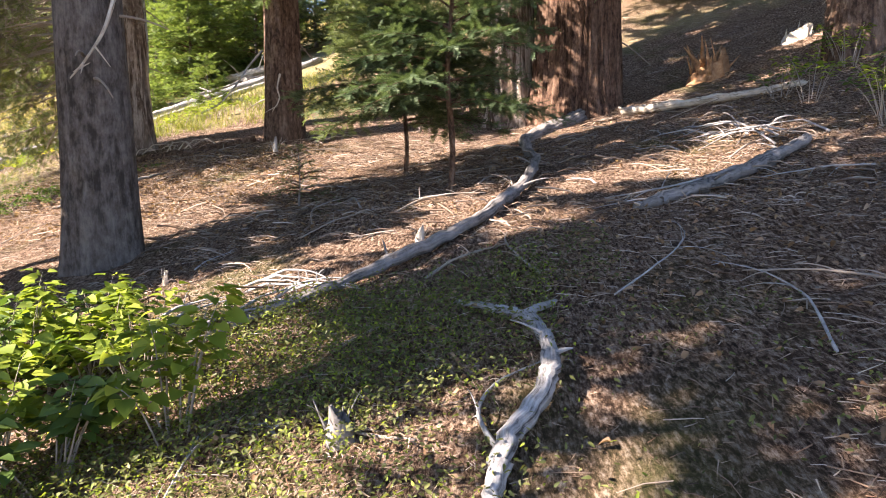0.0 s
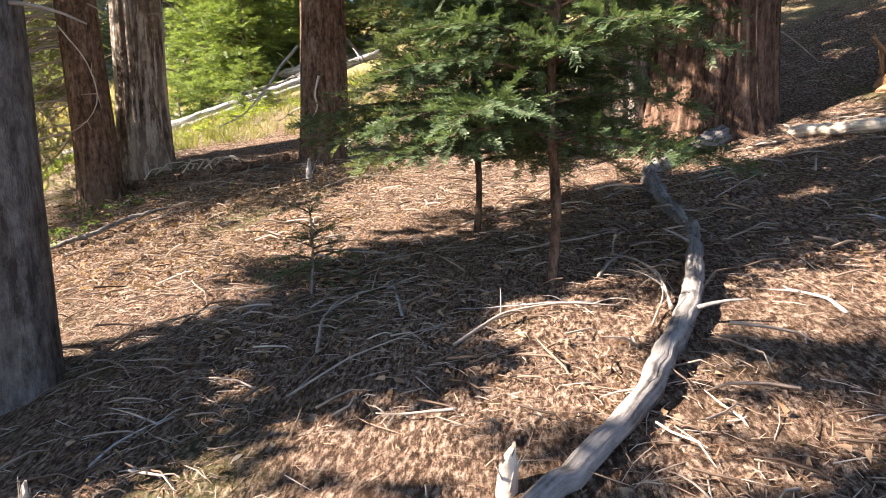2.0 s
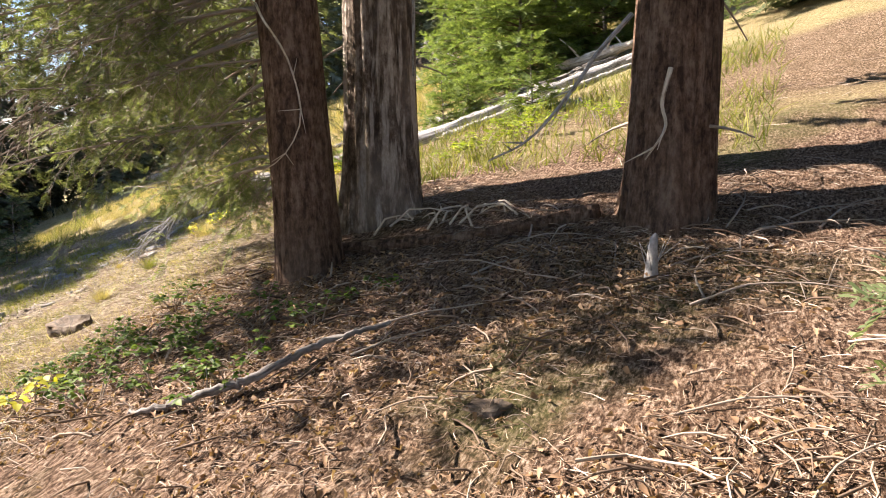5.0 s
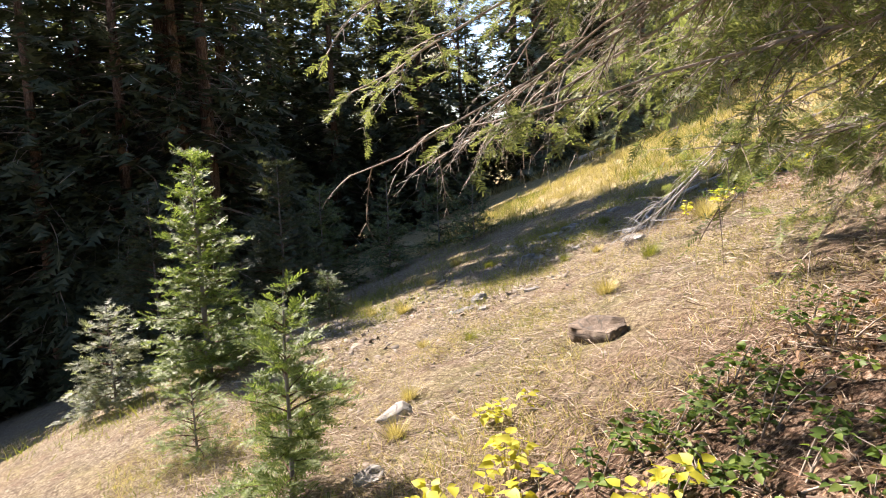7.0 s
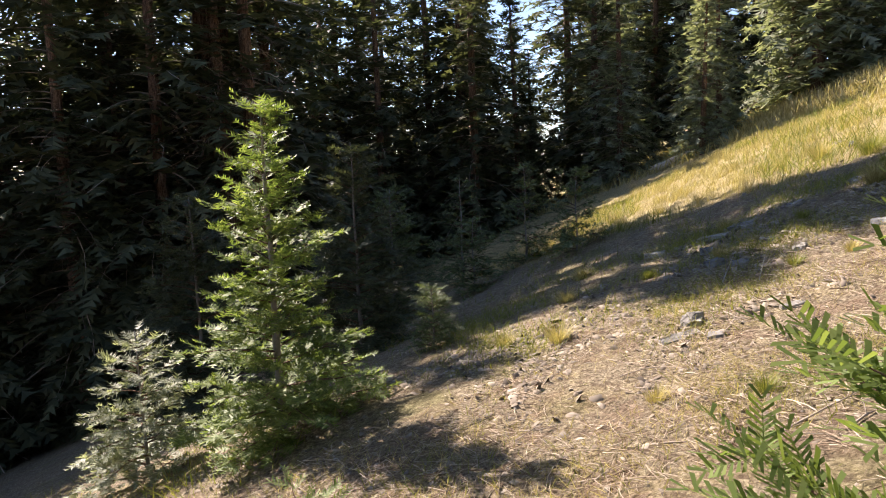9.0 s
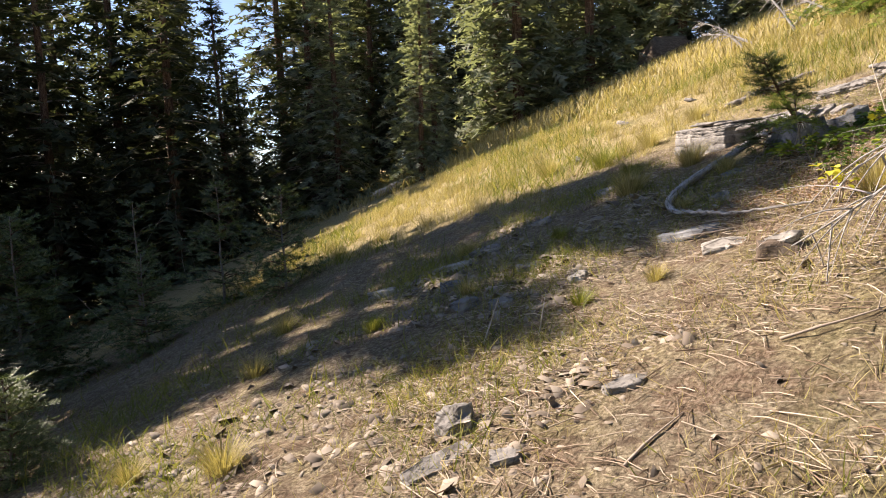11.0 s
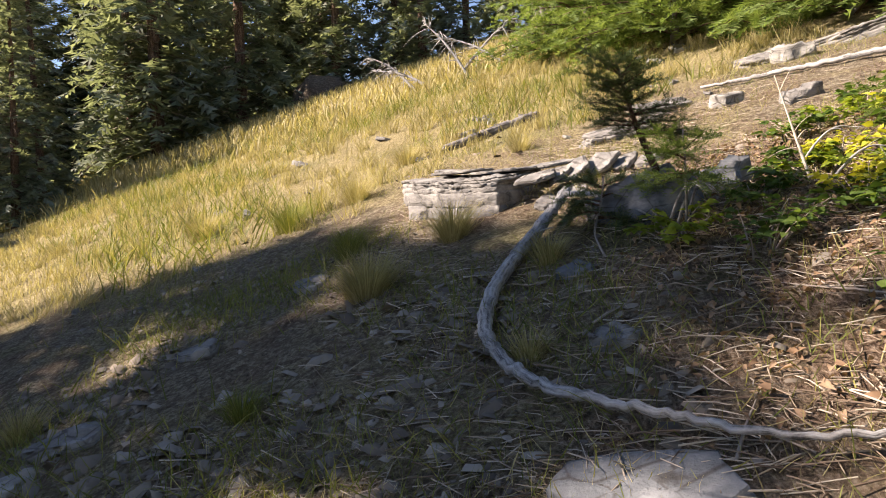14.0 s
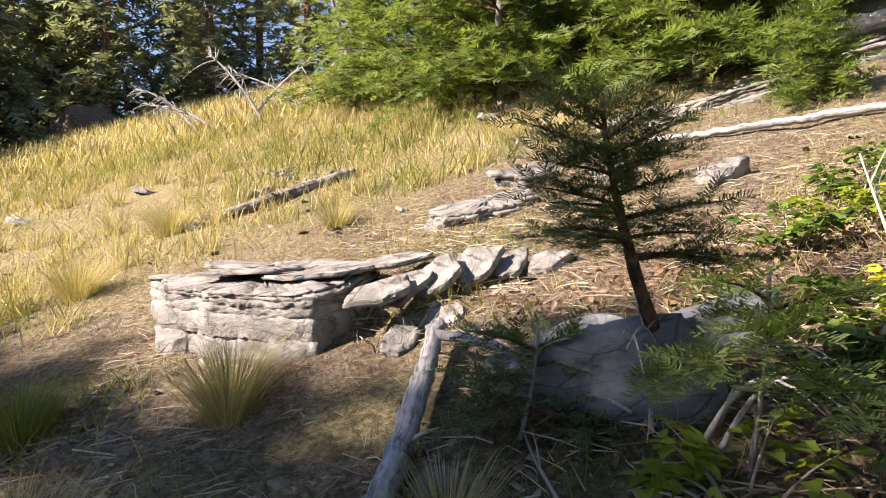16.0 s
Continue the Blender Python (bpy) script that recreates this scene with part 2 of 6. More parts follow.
M_HEMLOCK = leaf_material("hemlock_olive", [(0.0, (0.075, 0.1, 0.04)), (0.5, (0.17, 0.205, 0.085)), (1.0, (0.33, 0.36, 0.17))], 0.5)
M_LEAF_LIME = leaf_material("leaf_lime", [(0.0, (0.09, 0.14, 0.02)), (0.5, (0.24, 0.31, 0.04)), (1.0, (0.5, 0.53, 0.08))], 0.5)
M_LEAF_GREEN = leaf_material("leaf_green", [(0.0, (0.03, 0.06, 0.012)), (0.5, (0.09, 0.15, 0.03)), (1.0, (0.22, 0.29, 0.06))], 0.45)
M_HEATH = leaf_material("heath_olive", [(0.0, (0.045, 0.055, 0.018)), (0.5, (0.13, 0.145, 0.045)), (1.0, (0.3, 0.29, 0.1))], 0.4)
M_LEAF_DEAD = leaf_material("leaf_dead_brown", [(0.0, (0.09, 0.05, 0.03)), (0.45, (0.26, 0.16, 0.095)), (0.8, (0.42, 0.29, 0.19)), (1.0, (0.62, 0.5, 0.38))], 0.25, 0.7, 0.2)
M_LEAF_YELLOW = leaf_material("leaf_yellow", [(0.0, (0.30, 0.30, 0.03)), (0.5, (0.55, 0.52, 0.06)), (1.0, (0.75, 0.68, 0.14))], 0.5)
M_GRASS = leaf_material("grass_dry", [(0.0, (0.17, 0.14, 0.055)), (0.5, (0.40, 0.335, 0.155)), (1.0, (0.64, 0.56, 0.33))], 0.4, 0.6)
M_GRASS_GREEN = leaf_material("grass_green", [(0.0, (0.07, 0.10, 0.02)), (0.5, (0.19, 0.21, 0.05)), (1.0, (0.42, 0.37, 0.11))], 0.4, 0.6)


# ---- geometry helpers ----
RNG = np.random.default_rng(7)
KNOLLS = [(0, 0, 3, 0.221), (4, 4, 3, -0.136), (-3, 2, 3, 0.153), (0, 5, 3, -0.006), (-4, 6, 3, 0.096), (0, 10, 3, -0.490), (-4, 10, 3, 0.282), (4, 11, 4, -0.581), (-7, 8, 3, -0.076), (-8, 14, 4, 0.224), (-6, 18, 5, -0.349), (-10, 5, 3, 0.053), (-10, 10, 2.5, -0.333), (-13, 8, 3, 0.455), (-13, 13, 3, -0.122), (-11, 17, 4, -0.152), (-16, 18, 6, 0.064), (-13, 30, 9, -0.152), (-24, 45, 14, 0.359)]
PLANE = (-0.2263, 0.2657, 0.2956)


def ground_z(x, y, fine=True):
    """Height of the hillside: an even slope with broad knolls and small bumps."""
    x, y = np.asarray(x, float), np.asarray(y, float)
    u = PLANE[0] + PLANE[1] * x + PLANE[2] * y
    z = 40 * np.tanh(u / 40)
    for a, b, s, h in KNOLLS:
        z = z + h * np.exp(-((x - a) ** 2 + (y - b) ** 2) / (2 * s * s))
    if fine:
        z = z + 0.018 * np.sin(2.3 * x + 0.7 * np.sin(1.7 * y)) * np.sin(1.9 * y + 0.8 * np.sin(2.1 * x + 1))
        z = z + 0.009 * np.sin(9.7 * x + 3.1 * y + 1.6 * np.sin(4.1 * y - 2.7 * x)) * np.sin(8.3 * y - 4.2 * x + 1.2 * np.sin(5.9 * x + 1.5))
        z = z + 0.006 * np.sin(21.0 * x - 9.0 * y + 2.1 * np.sin(7.7 * y + 3.3 * x)) * np.sin(19.0 * y + 8.0 * x + 1.7 * np.sin(9.1 * x))
        z = z + 0.010 * np.sin(5.1 * x + 1.3 * np.sin(3.7 * y) + 2) * np.sin(4.7 * y + 1.1 * np.sin(4.3 * x))
    return z


def gz(x, y):
    return float(ground_z(x, y))


def unit(v):
    v = np.asarray(v, float)
    return v / np.maximum(np.linalg.norm(v, axis=-1, keepdims=True), 1e-9)


def make_mesh(name, V, F, mat, smooth=False, grain=None):
    V, F = np.ascontiguousarray(V, np.float32), np.ascontiguousarray(F, np.int32)
    me = bpy.data.meshes.new(name)
    me.vertices.add(len(V))
    me.vertices.foreach_set("co", V.ravel())
    me.loops.add(F.size)
    me.loops.foreach_set("vertex_index", F.ravel())
    me.polygons.add(len(F))
    me.polygons.foreach_set("loop_start", np.arange(0, F.size, F.shape[1], dtype=np.int32))
    if smooth:
        me.polygons.foreach_set("use_smooth", np.ones(len(F), bool))
    me.materials.append(mat)
    if grain is not None:
        layer = me.attributes.new("grain", "FLOAT_VECTOR", "POINT")
        layer.data.foreach_set("vector", np.ascontiguousarray(grain, np.float32).ravel())
    me.update(calc_edges=True)
    me.validate()
    return me


class Geo:
    """Gathers triangles."""

    def __init__(self):
        self.v, self.f, self.n = [], [], 0

    def add(self, vf):
        V, F = vf
        self.v.append(np.asarray(V, float))
        self.f.append(np.asarray(F, int) + self.n)
        self.n += len(V)
        return self

    def get(self):
        return np.concatenate(self.v), np.concatenate(self.f)


def part(name, vf, mat, parent, label="", smooth=False, kind=""):
    """One mesh object under a thing or a part."""
    ob = new(name, make_mesh(name, vf[0], vf[1], mat, smooth, vf[2] if len(vf) > 2 else None))
    ob.parent = parent
    if kind:
        ob["kind"] = kind
    if label:
        ob["label"] = label
    return ob


def thing(name, label, category, m, group="", kind=""):
    """An Empty at the base of a thing."""
    ob = new(name)
    ob.empty_display_size = 0.1
    ob.matrix_world = m
    return tagged(ob, label, category, group, kind)


def solid(name, vf, mat, label, category, m, group="", kind="", smooth=False):
    """A thing that is one mesh."""
    ob = new(name, make_mesh(name, *vf, mat, smooth))
    ob.matrix_world = m
    return tagged(ob, label, category, group, kind)


def tube(path, radii, sides=8, shape=None, cap=True):
    """A round bar along a path. shape(ring, angle) scales the radius."""
    path, radii = np.asarray(path, float), np.asarray(radii, float)
    n = len(path)
    tan = unit(np.gradient(path, axis=0))
    ref = np.array([0, 0, 1.0]) if abs(tan[0, 2]) < 0.8 else np.array([1.0, 0, 0])
    xs = np.zeros((n, 3))
    x = ref - tan[0] * (ref @ tan[0])
    for i in range(n):
        x = x - tan[i] * (x @ tan[i])
        x = x / np.linalg.norm(x)
        xs[i] = x
    ys = np.cross(tan, xs)
    a = np.linspace(0, 2 * np.pi, sides, endpoint=False)
    rr = radii[:, None] * np.ones(sides)[None]
    if shape is not None:
        rr = rr * shape(np.linspace(0, 1, n)[:, None], a[None, :])
    V = path[:, None] + rr[..., None] * (np.cos(a)[None, :, None] * xs[:, None] + np.sin(a)[None, :, None] * ys[:, None])
    V = V.reshape(-1, 3)
    i, j = np.meshgrid(np.arange(n - 1), np.arange(sides), indexing="ij")
    p, q = (i * sides + j).ravel(), (i * sides + (j + 1) % sides).ravel()
    F = np.concatenate([np.stack([p, q, q + sides], 1), np.stack([p, q + sides, p + sides], 1)])
    if cap:
        V = np.concatenate([V, path[:1] - tan[0] * radii[0] * 0.15, path[-1:] + tan[-1] * radii[-1] * 0.3])
        k = np.arange(sides)
        c0, c1 = n * sides, n * sides + 1
        e = (n - 1) * sides
        F = np.concatenate([F, np.stack([np.full(sides, c0), (k + 1) % sides, k], 1), np.stack([np.full(sides, c1), e + k, e + (k + 1) % sides], 1)])
    return V, F


def grained(path, radii, sides=8, shape=None):
    """A tube that carries the straight coordinates of its wood, along and across the grain."""
    V, F = tube(path, radii, sides, shape)
    s = np.concatenate([[0], np.cumsum(np.linalg.norm(np.diff(np.asarray(path), axis=0), axis=1))])
    a = np.linspace(0, 2 * np.pi, sides, endpoint=False)
    rr = np.maximum(np.asarray(radii), 0.01)
    G = np.stack([rr[:, None] * np.cos(a), rr[:, None] * np.sin(a), s[:, None] + 0 * a], -1).reshape(-1, 3)
    return V, F, np.concatenate([G, [[0, 0, 0], [0, 0, s[-1]]]])


def bend(points, n):
    """A smooth path of n points through the given ones."""
    p = np.asarray(points, float)
    s = np.concatenate([[0], np.cumsum(np.linalg.norm(np.diff(p, axis=0), axis=1))])
    t = np.linspace(0, s[-1], n)
    out = []
    ext = np.concatenate([[2 * p[0] - p[1]], p, [2 * p[-1] - p[-2]]])
    for u in t:
        i = min(max(np.searchsorted(s, u, side="right") - 1, 0), len(p) - 2)
        w = (u - s[i]) / (s[i + 1] - s[i])
        a, b, c, d = ext[i:i + 4]
        out.append(0.5 * (2 * b + (c - a) * w + (2 * a - 5 * b + 4 * c - d) * w * w + (3 * b - a - 3 * c + d) * w ** 3))
    return np.array(out)


def basis(d, up):
    """Frames whose y axis is d, with z near up."""
    d = unit(d)
    x = unit(np.cross(d, up))
    z = np.cross(x, d)
    return np.stack([x, d, z], -1)


def scatter(tpl, B, pos, size):
    """Copies of a small template at many frames, as one soup of triangles."""
    tv, tf = tpl
    size = np.asarray(size, float)
    if size.ndim == 1:
        size = size[:, None].repeat(3, 1)
    V = np.einsum("nij,nkj->nki", B, tv[None] * size[:, None, :]) + pos[:, None]
    F = tf[None] + (np.arange(len(pos)) * len(tv))[:, None, None]
    return V.reshape(-1, 3), F.reshape(-1, 3)


def needle_spray(pairs, width=0.05, spread=0.42, lift=0.12, seed=0):
    """A twig tip with rows of needles, one unit long."""
    r = np.random.default_rng(seed)
    V, F = [], []

    def tri(a, b, c):
        k = len(V)
        V.extend([a, b, c])
        F.append((k, k + 1, k + 2))
    tri((-0.012, 0, 0), (0.012, 0, 0), (0, 1.0, 0))
    for i in range(pairs):
        y = 0.04 + 0.9 * i / pairs
        for s in (-1, 1):
            ln = spread * (1 - 0.55 * y) * r.uniform(0.8, 1.2)
            z = r.uniform(-lift, lift * 1.6)
            tri((0, y - width / 2, 0), (0, y + width / 2, 0), (s * ln, y + ln * r.uniform(0.5, 0.9), z))
    return np.array(V, float), np.array(F, int)


def blunt_spray(pairs, width, ln, seed):
    """A twig tip set all round with short blunt needles and a star at its end."""
    r = np.random.default_rng(seed)
    V, F = [(-0.012, 0, 0), (0.012, 0, 0), (0, 1.0, 0)], [(0, 1, 2)]
    for i in range(pairs * 2):
        y = 0.04 + 0.9 * (i // 2) / pairs
        side = (1 if i % 2 else -1) * r.uniform(0.7, 1.0)
        d = unit(np.array([side, r.uniform(0.35, 0.75) + 0.8 * (y > 0.8), r.uniform(-0.15, 0.65)])) * ln * r.uniform(0.8, 1.15)
        w = np.array([0, width / 2, 0]) if y < 0.8 else np.array([width / 2, 0, 0])
        o, k = np.array([0, y, 0]), len(V)
        V.extend([tuple(o - 0.6 * w), tuple(o + 0.6 * w), tuple(o + d + w), tuple(o + d - w)])
        F.extend([(k, k + 1, k + 2), (k, k + 2, k + 3)])
    return np.array(V, float), np.array(F, int)


SPRAY_NEAR = blunt_spray(9, 0.07, 0.27, 1)
SPRAY_FINE = blunt_spray(12, 0.045, 0.22, 5)
SPRAY_MID = needle_spray(6, 0.13, 0.42, 0.10, 2)
SPRAY_FAR = needle_spray(3, 0.30, 0.48, 0.10, 3)


def twig_frames(path, tan, count, side_angle, r, flat=0.25):
    """Side twigs on alternating sides of a branch."""
    s = np.sort(r.uniform(0.12, 1.0, count))
    idx = s * (len(path) - 1)
    i = np.minimum(idx.astype(int), len(path) - 2)
    p = path[i] + (path[i + 1] - path[i]) * (idx - i)[:, None]
    t = tan[i]
    side = unit(np.cross(t, np.array([0, 0, 1.0])))
    sgn = np.where(np.arange(count) % 2 == 0, 1.0, -1.0)[:, None]
    d = unit(t * np.cos(side_angle) + side * sgn * np.sin(side_angle) + r.normal(0, flat, (count, 3)))
    return s, p, d


def conifer_crown(height, base, radius, whorls, per, twigs, spray, spray_len, r, droop=0.35, rise=0.15, top=0.05, power=0.85, sector=None, gaps=0.0, bough=0.012):
    """Limbs and needle sprays of a conifer whose trunk runs up the z axis."""
    limbs, pos, dirs, size = Geo(), [], [], []
    for w in range(whorls):
        h = base + (height - base) * (w / whorls) ** 1.0
        frac = (h - base) / (height - base)
        L0 = radius * ((1 - frac) ** power) + top
        for k in range(per):
            if r.random() < gaps:
                continue
            a = 2 * np.pi * (k / per) + w * 2.4 + r.normal(0, 0.3)
            if sector is not None:
                a = sector[0] + r.uniform(-sector[1], sector[1])
            L = L0 * r.uniform(0.72, 1.18)
            hh = h + r.uniform(-0.5, 0.5) * (height - base) / whorls
            u = np.linspace(0, 1, 6)
            out = np.array([np.cos(a), np.sin(a), 0])
            rs = rise + 0.5 * frac
            path = out[None] * (u * L)[:, None]
            path[:, 2] = hh + L * (rs * u - droop * (1 - 0.6 * frac) * u ** 2 * 1.2)
            path[:, :2] += r.normal(0, 0.02 * L, (6, 2)) * u[:, None]
            tan = unit(np.gradient(path, axis=0))
            limbs.add(tube(path, bough * (0.4 + L) * (1.0 - 0.85 * u), 4, cap=False))
            n = max(3, int(twigs * L / radius))
            s, p, d = twig_frames(path, tan, n, 0.9, r)
            ln = np.minimum(0.42 * L * (1.12 - s), spray_len * 2.2) + spray_len * 0.5
            m = np.maximum(1, np.round(ln / (spray_len * 0.75)).astype(int))
            for q in range(m.max()):
                sel = m > q
                pos.append(p[sel] + d[sel] * (ln[sel] * q / m[sel])[:, None])
                dirs.append(d[sel] + r.normal(0, 0.22, (sel.sum(), 3)) - [0, 0, 0.12 * q])
                size.append(np.full(sel.sum(), spray_len) * r.uniform(0.75, 1.25, sel.sum()))
            pos.append(path[-1:])
            dirs.append(tan[-1:])
            size.append(np.array([spray_len]))
    pos, dirs, size = np.concatenate(pos), np.concatenate(dirs), np.concatenate(size)
    up = np.array([0, 0, 1.0]) + r.normal(0, 0.25, (len(pos), 3))
    return limbs.get(), scatter(spray, basis(dirs, up), pos, size)


def trunk_shape(r, ridges=26, depth=0.09, flare=0.5, lobes=6, rough=0.03):
    """Bark furrows, root flare and unevenness of a trunk, by height share and angle."""
    ph = r.uniform(0, 6.28, 8)

    def shape(u, a):
        twist = 0.6 * np.sin(3.1 * u * 3 + ph[0]) + 0.25 * np.sin(17 * u + ph[5])
        fur = np.abs(np.sin(0.5 * ridges * a + 2.2 * twist + 1.3 * np.sin(3 * a + ph[1]))) ** 0.7
        brk = 0.5 + 0.5 * np.sin(60 * u + 4 * np.sin(5 * a + ph[2]) + ph[3])
        lob = np.maximum(0, np.cos(lobes * a / 2 + ph[4])) ** 2
        fl = flare * np.exp(-u * 34) * (0.55 + 1.1 * lob)
        return 1 + depth * (fur - 0.6) * (0.75 + 0.5 * brk) + fl + rough * np.sin(2 * a + 9 * u + ph[6])
    return shape


def trunk_mesh(height, radius, r, lean=(0, 0), sides=72, rings=110, sway=0.03, **kw):
    u = np.linspace(0, 1, rings) ** 1.5
    path = np.zeros((rings, 3))
    path[:, 2] = -0.35 + u * (height + 0.35)
    path[:, 0] = lean[0] * path[:, 2] + sway * np.sin(u * 5 + 1)
    path[:, 1] = lean[1] * path[:, 2] + sway * np.sin(u * 4)
    sh = trunk_shape(r, **kw)
    return tube(path, radius * (1.0 - 0.8 * u), sides, lambda _, a: sh(u[:, None] * height / 14, a))


def broken_outline(n, corners, r, chip=0.03):
    """A closed irregular outline in a unit square, with straight runs and chipped corners."""
    a = np.sort((np.arange(corners) + r.uniform(-0.36, 0.36, corners)) * 2 * np.pi / corners)
    e = r.uniform(0.78, 1.05, corners) / (np.abs(np.cos(a)) ** 4 + np.abs(np.sin(a)) ** 4) ** 0.25
    c = np.stack([e * np.cos(a), e * np.sin(a)], -1)
    c = np.concatenate([c, c[:1]])
    u = np.linspace(0, corners, n, endpoint=False)
    k = u.astype(int)
    p = c[k] + (c[k + 1] - c[k]) * (u - k)[:, None]
    step = np.repeat(r.normal(0, chip, n // 2 + 1), 2)[:n]
    return p * (1 + step + r.normal(0, chip * 0.4, n))[:, None]


def slab_mesh(r, corners=7, n=30):
    """A thin broken plate: ragged rim, split edge and a flaked top."""
    o = broken_outline(n, corners, r)
    flake = r.normal(0, 1, 2)
    rings = []
    for w, z, f in ((0.97, -1.0, 0), (0.985, -0.9, 0), (1.0, -0.2, 0), (0.99, 0.1, 0), (0.965, 0.14, 0), (0.96, 0.9, 0.3), (0.94, 1.0, 0.6), (0.6, 1.02, 1), (0.3, 1.02, 1)):
        p = o * w * (1 + 0.012 * r.normal(0, 1, n))[:, None]
        zz = z + r.normal(0, 0.06, n) + f * 0.35 * np.sign(p @ flake + 0.25 * np.sin(5 * p[:, 0]) - 0.4)
        rings.append(np.concatenate([p, zz[:, None]], 1))
    V = np.concatenate(rings + [np.array([[0, 0, 1.0]])])
    m = len(rings)
    a, b = np.meshgrid(np.arange(m - 1), np.arange(n), indexing="ij")
    p, q = (a * n + b).ravel(), (a * n + (b + 1) % n).ravel()
    k = np.arange(n)
    F = np.concatenate([np.stack([p, q, q + n], 1), np.stack([p, q + n, p + n], 1), np.stack([(m - 1) * n + k, (m - 1) * n + (k + 1) % n, np.full(n, m * n)], 1)])
    return V, F


def rock_mesh(size, r, strata=0.0, cuts=10):
    """A broken angular stone: thin ones are split plates, thick ones faceted blocks."""
    if size[2] < 0.5 * size[0]:
        V, F = slab_mesh(r, int(r.integers(5, 8)))
        return V * np.asarray(size)[None] * 0.5, F
    bm = bmesh.new()
    q = r.normal(0, 1, (11 + cuts // 3, 3))
    q /= (np.abs(q) ** 3.5).sum(1)[:, None] ** (1 / 3.5)
    for v in q * r.uniform(0.85, 1.05, (len(q), 1)):
        bm.verts.new(v)
    hull = bmesh.ops.convex_hull(bm, input=bm.verts)
    bmesh.ops.delete(bm, geom=[g for g in hull["geom_interior"] if isinstance(g, bmesh.types.BMVert)], context="VERTS")
    bmesh.ops.subdivide_edges(bm, edges=bm.edges[:], cuts=3, use_grid_fill=True)
    bmesh.ops.triangulate(bm, faces=bm.faces[:])
    bm.verts.index_update()
    V = np.array([v.co[:] for v in bm.verts])
    F = np.array([[v.index for v in f.verts] for f in bm.faces])
    bm.free()
    ph = r.uniform(0, 6.28, 4)
    wob = np.sin(7 * V[:, 0] + ph[0]) * np.sin(6 * V[:, 1] + ph[1]) + 0.6 * np.sin(13 * V[:, 0] + ph[2]) * np.sin(11 * V[:, 1] + ph[3] + 9 * V[:, 2])
    V = V * (1 + 0.03 * wob[:, None]) + r.normal(0, 0.014, V.shape)
    lay = np.sign(np.sin(V[:, 2] * 16 + 1.5 * np.sin(2 * V[:, 0] + ph[2])))
    V[:, :2] *= (1 + (0.015 + 0.3 * strata) * lay)[:, None]
    return V * np.asarray(size)[None] * 0.5, F


# ---- ground ----
def spaced(lo, hi, step, far):
    mid = np.arange(lo, hi + step / 2, step)
    k = np.cumsum(step * 1.22 ** np.arange(1, 70))
    k = k[k < far]
    return np.concatenate([lo - k[::-1], mid, hi + k])


gx, gy = spaced(-17.0, 5.0, 0.065, 900), spaced(-1.0, 22.0, 0.065, 900)
GX, GY = np.meshgrid(gx, gy, indexing="ij")
GV = np.stack([GX, GY, ground_z(GX, GY)], -1).reshape(-1, 3)
gi, gj = np.meshgrid(np.arange(len(gx) - 1), np.arange(len(gy) - 1), indexing="ij")
gp = (gi * len(gy) + gj).ravel()
GF = np.stack([gp, gp + len(gy), gp + len(gy) + 1, gp + 1], 1)
solid("ground", (GV, GF), M_GROUND, "sloping forest floor of brown needles, dry straw and broken slate", "ground", Matrix.Identity(4), kind="structure", smooth=True)


def at(x, y, dz=0.0, yaw=0.0, s=1.0):
    return pose(x, y, gz(x, y) + dz, 0, 0, yaw) @ Matrix.Diagonal((s, s, s, 1))


# ---- old trees round the first part of the walk ----
def old_tree(label, x, y, radius, height, bark, seed, lean=(0, 0), crown=(4.5, 2.3, 18, 5, 13), foliage=None, stubs=8, gaps=0.38, **kw):
    """A standing conifer: furrowed trunk with root flare, dead stubs, limbs and a high crown."""
    r = np.random.default_rng(seed)
    tree = thing("conifer_tree", label, "tree", at(x, y, -0.05))
    part("trunk", trunk_mesh(height, radius, r, lean, **kw), bark, tree, smooth=True)
    base, rad, whorls, per, twigs = crown
    limbs, sprays = conifer_crown(height, base, rad, whorls, per, twigs, SPRAY_FAR, 0.42, r, 0.45, 0.1, gaps=gaps)
    off = np.array([lean[0], lean[1], 0])
    for vf, name, mat in ((limbs, "branchwood", M_DEADTWIG), (sprays, "crown", foliage or M_FIR)):
        V = vf[0] + off[None] * vf[0][:, 2:3]
        part(name, (V, vf[1]), mat, tree, kind="stuff")
    for k in range(stubs):
        a, h = r.uniform(0, 6.28), r.uniform(0.5, 3.6)
        ln = r.uniform(0.15, 0.6)
        d = np.array([np.cos(a), np.sin(a), r.uniform(-0.5, 0.15)])
        p0 = np.array([lean[0] * h, lean[1] * h, h]) + d * radius * 0.75
        u = np.linspace(0, 1, 5)
        path = p0 + d[None] * (u * ln)[:, None] + np.array([0, 0, -0.25 * ln])[None] * (u ** 2)[:, None]
        part("dead_stub", tube(path, 0.014 * (1 - 0.7 * u), 5), M_DEADTWIG, tree)
    return tree


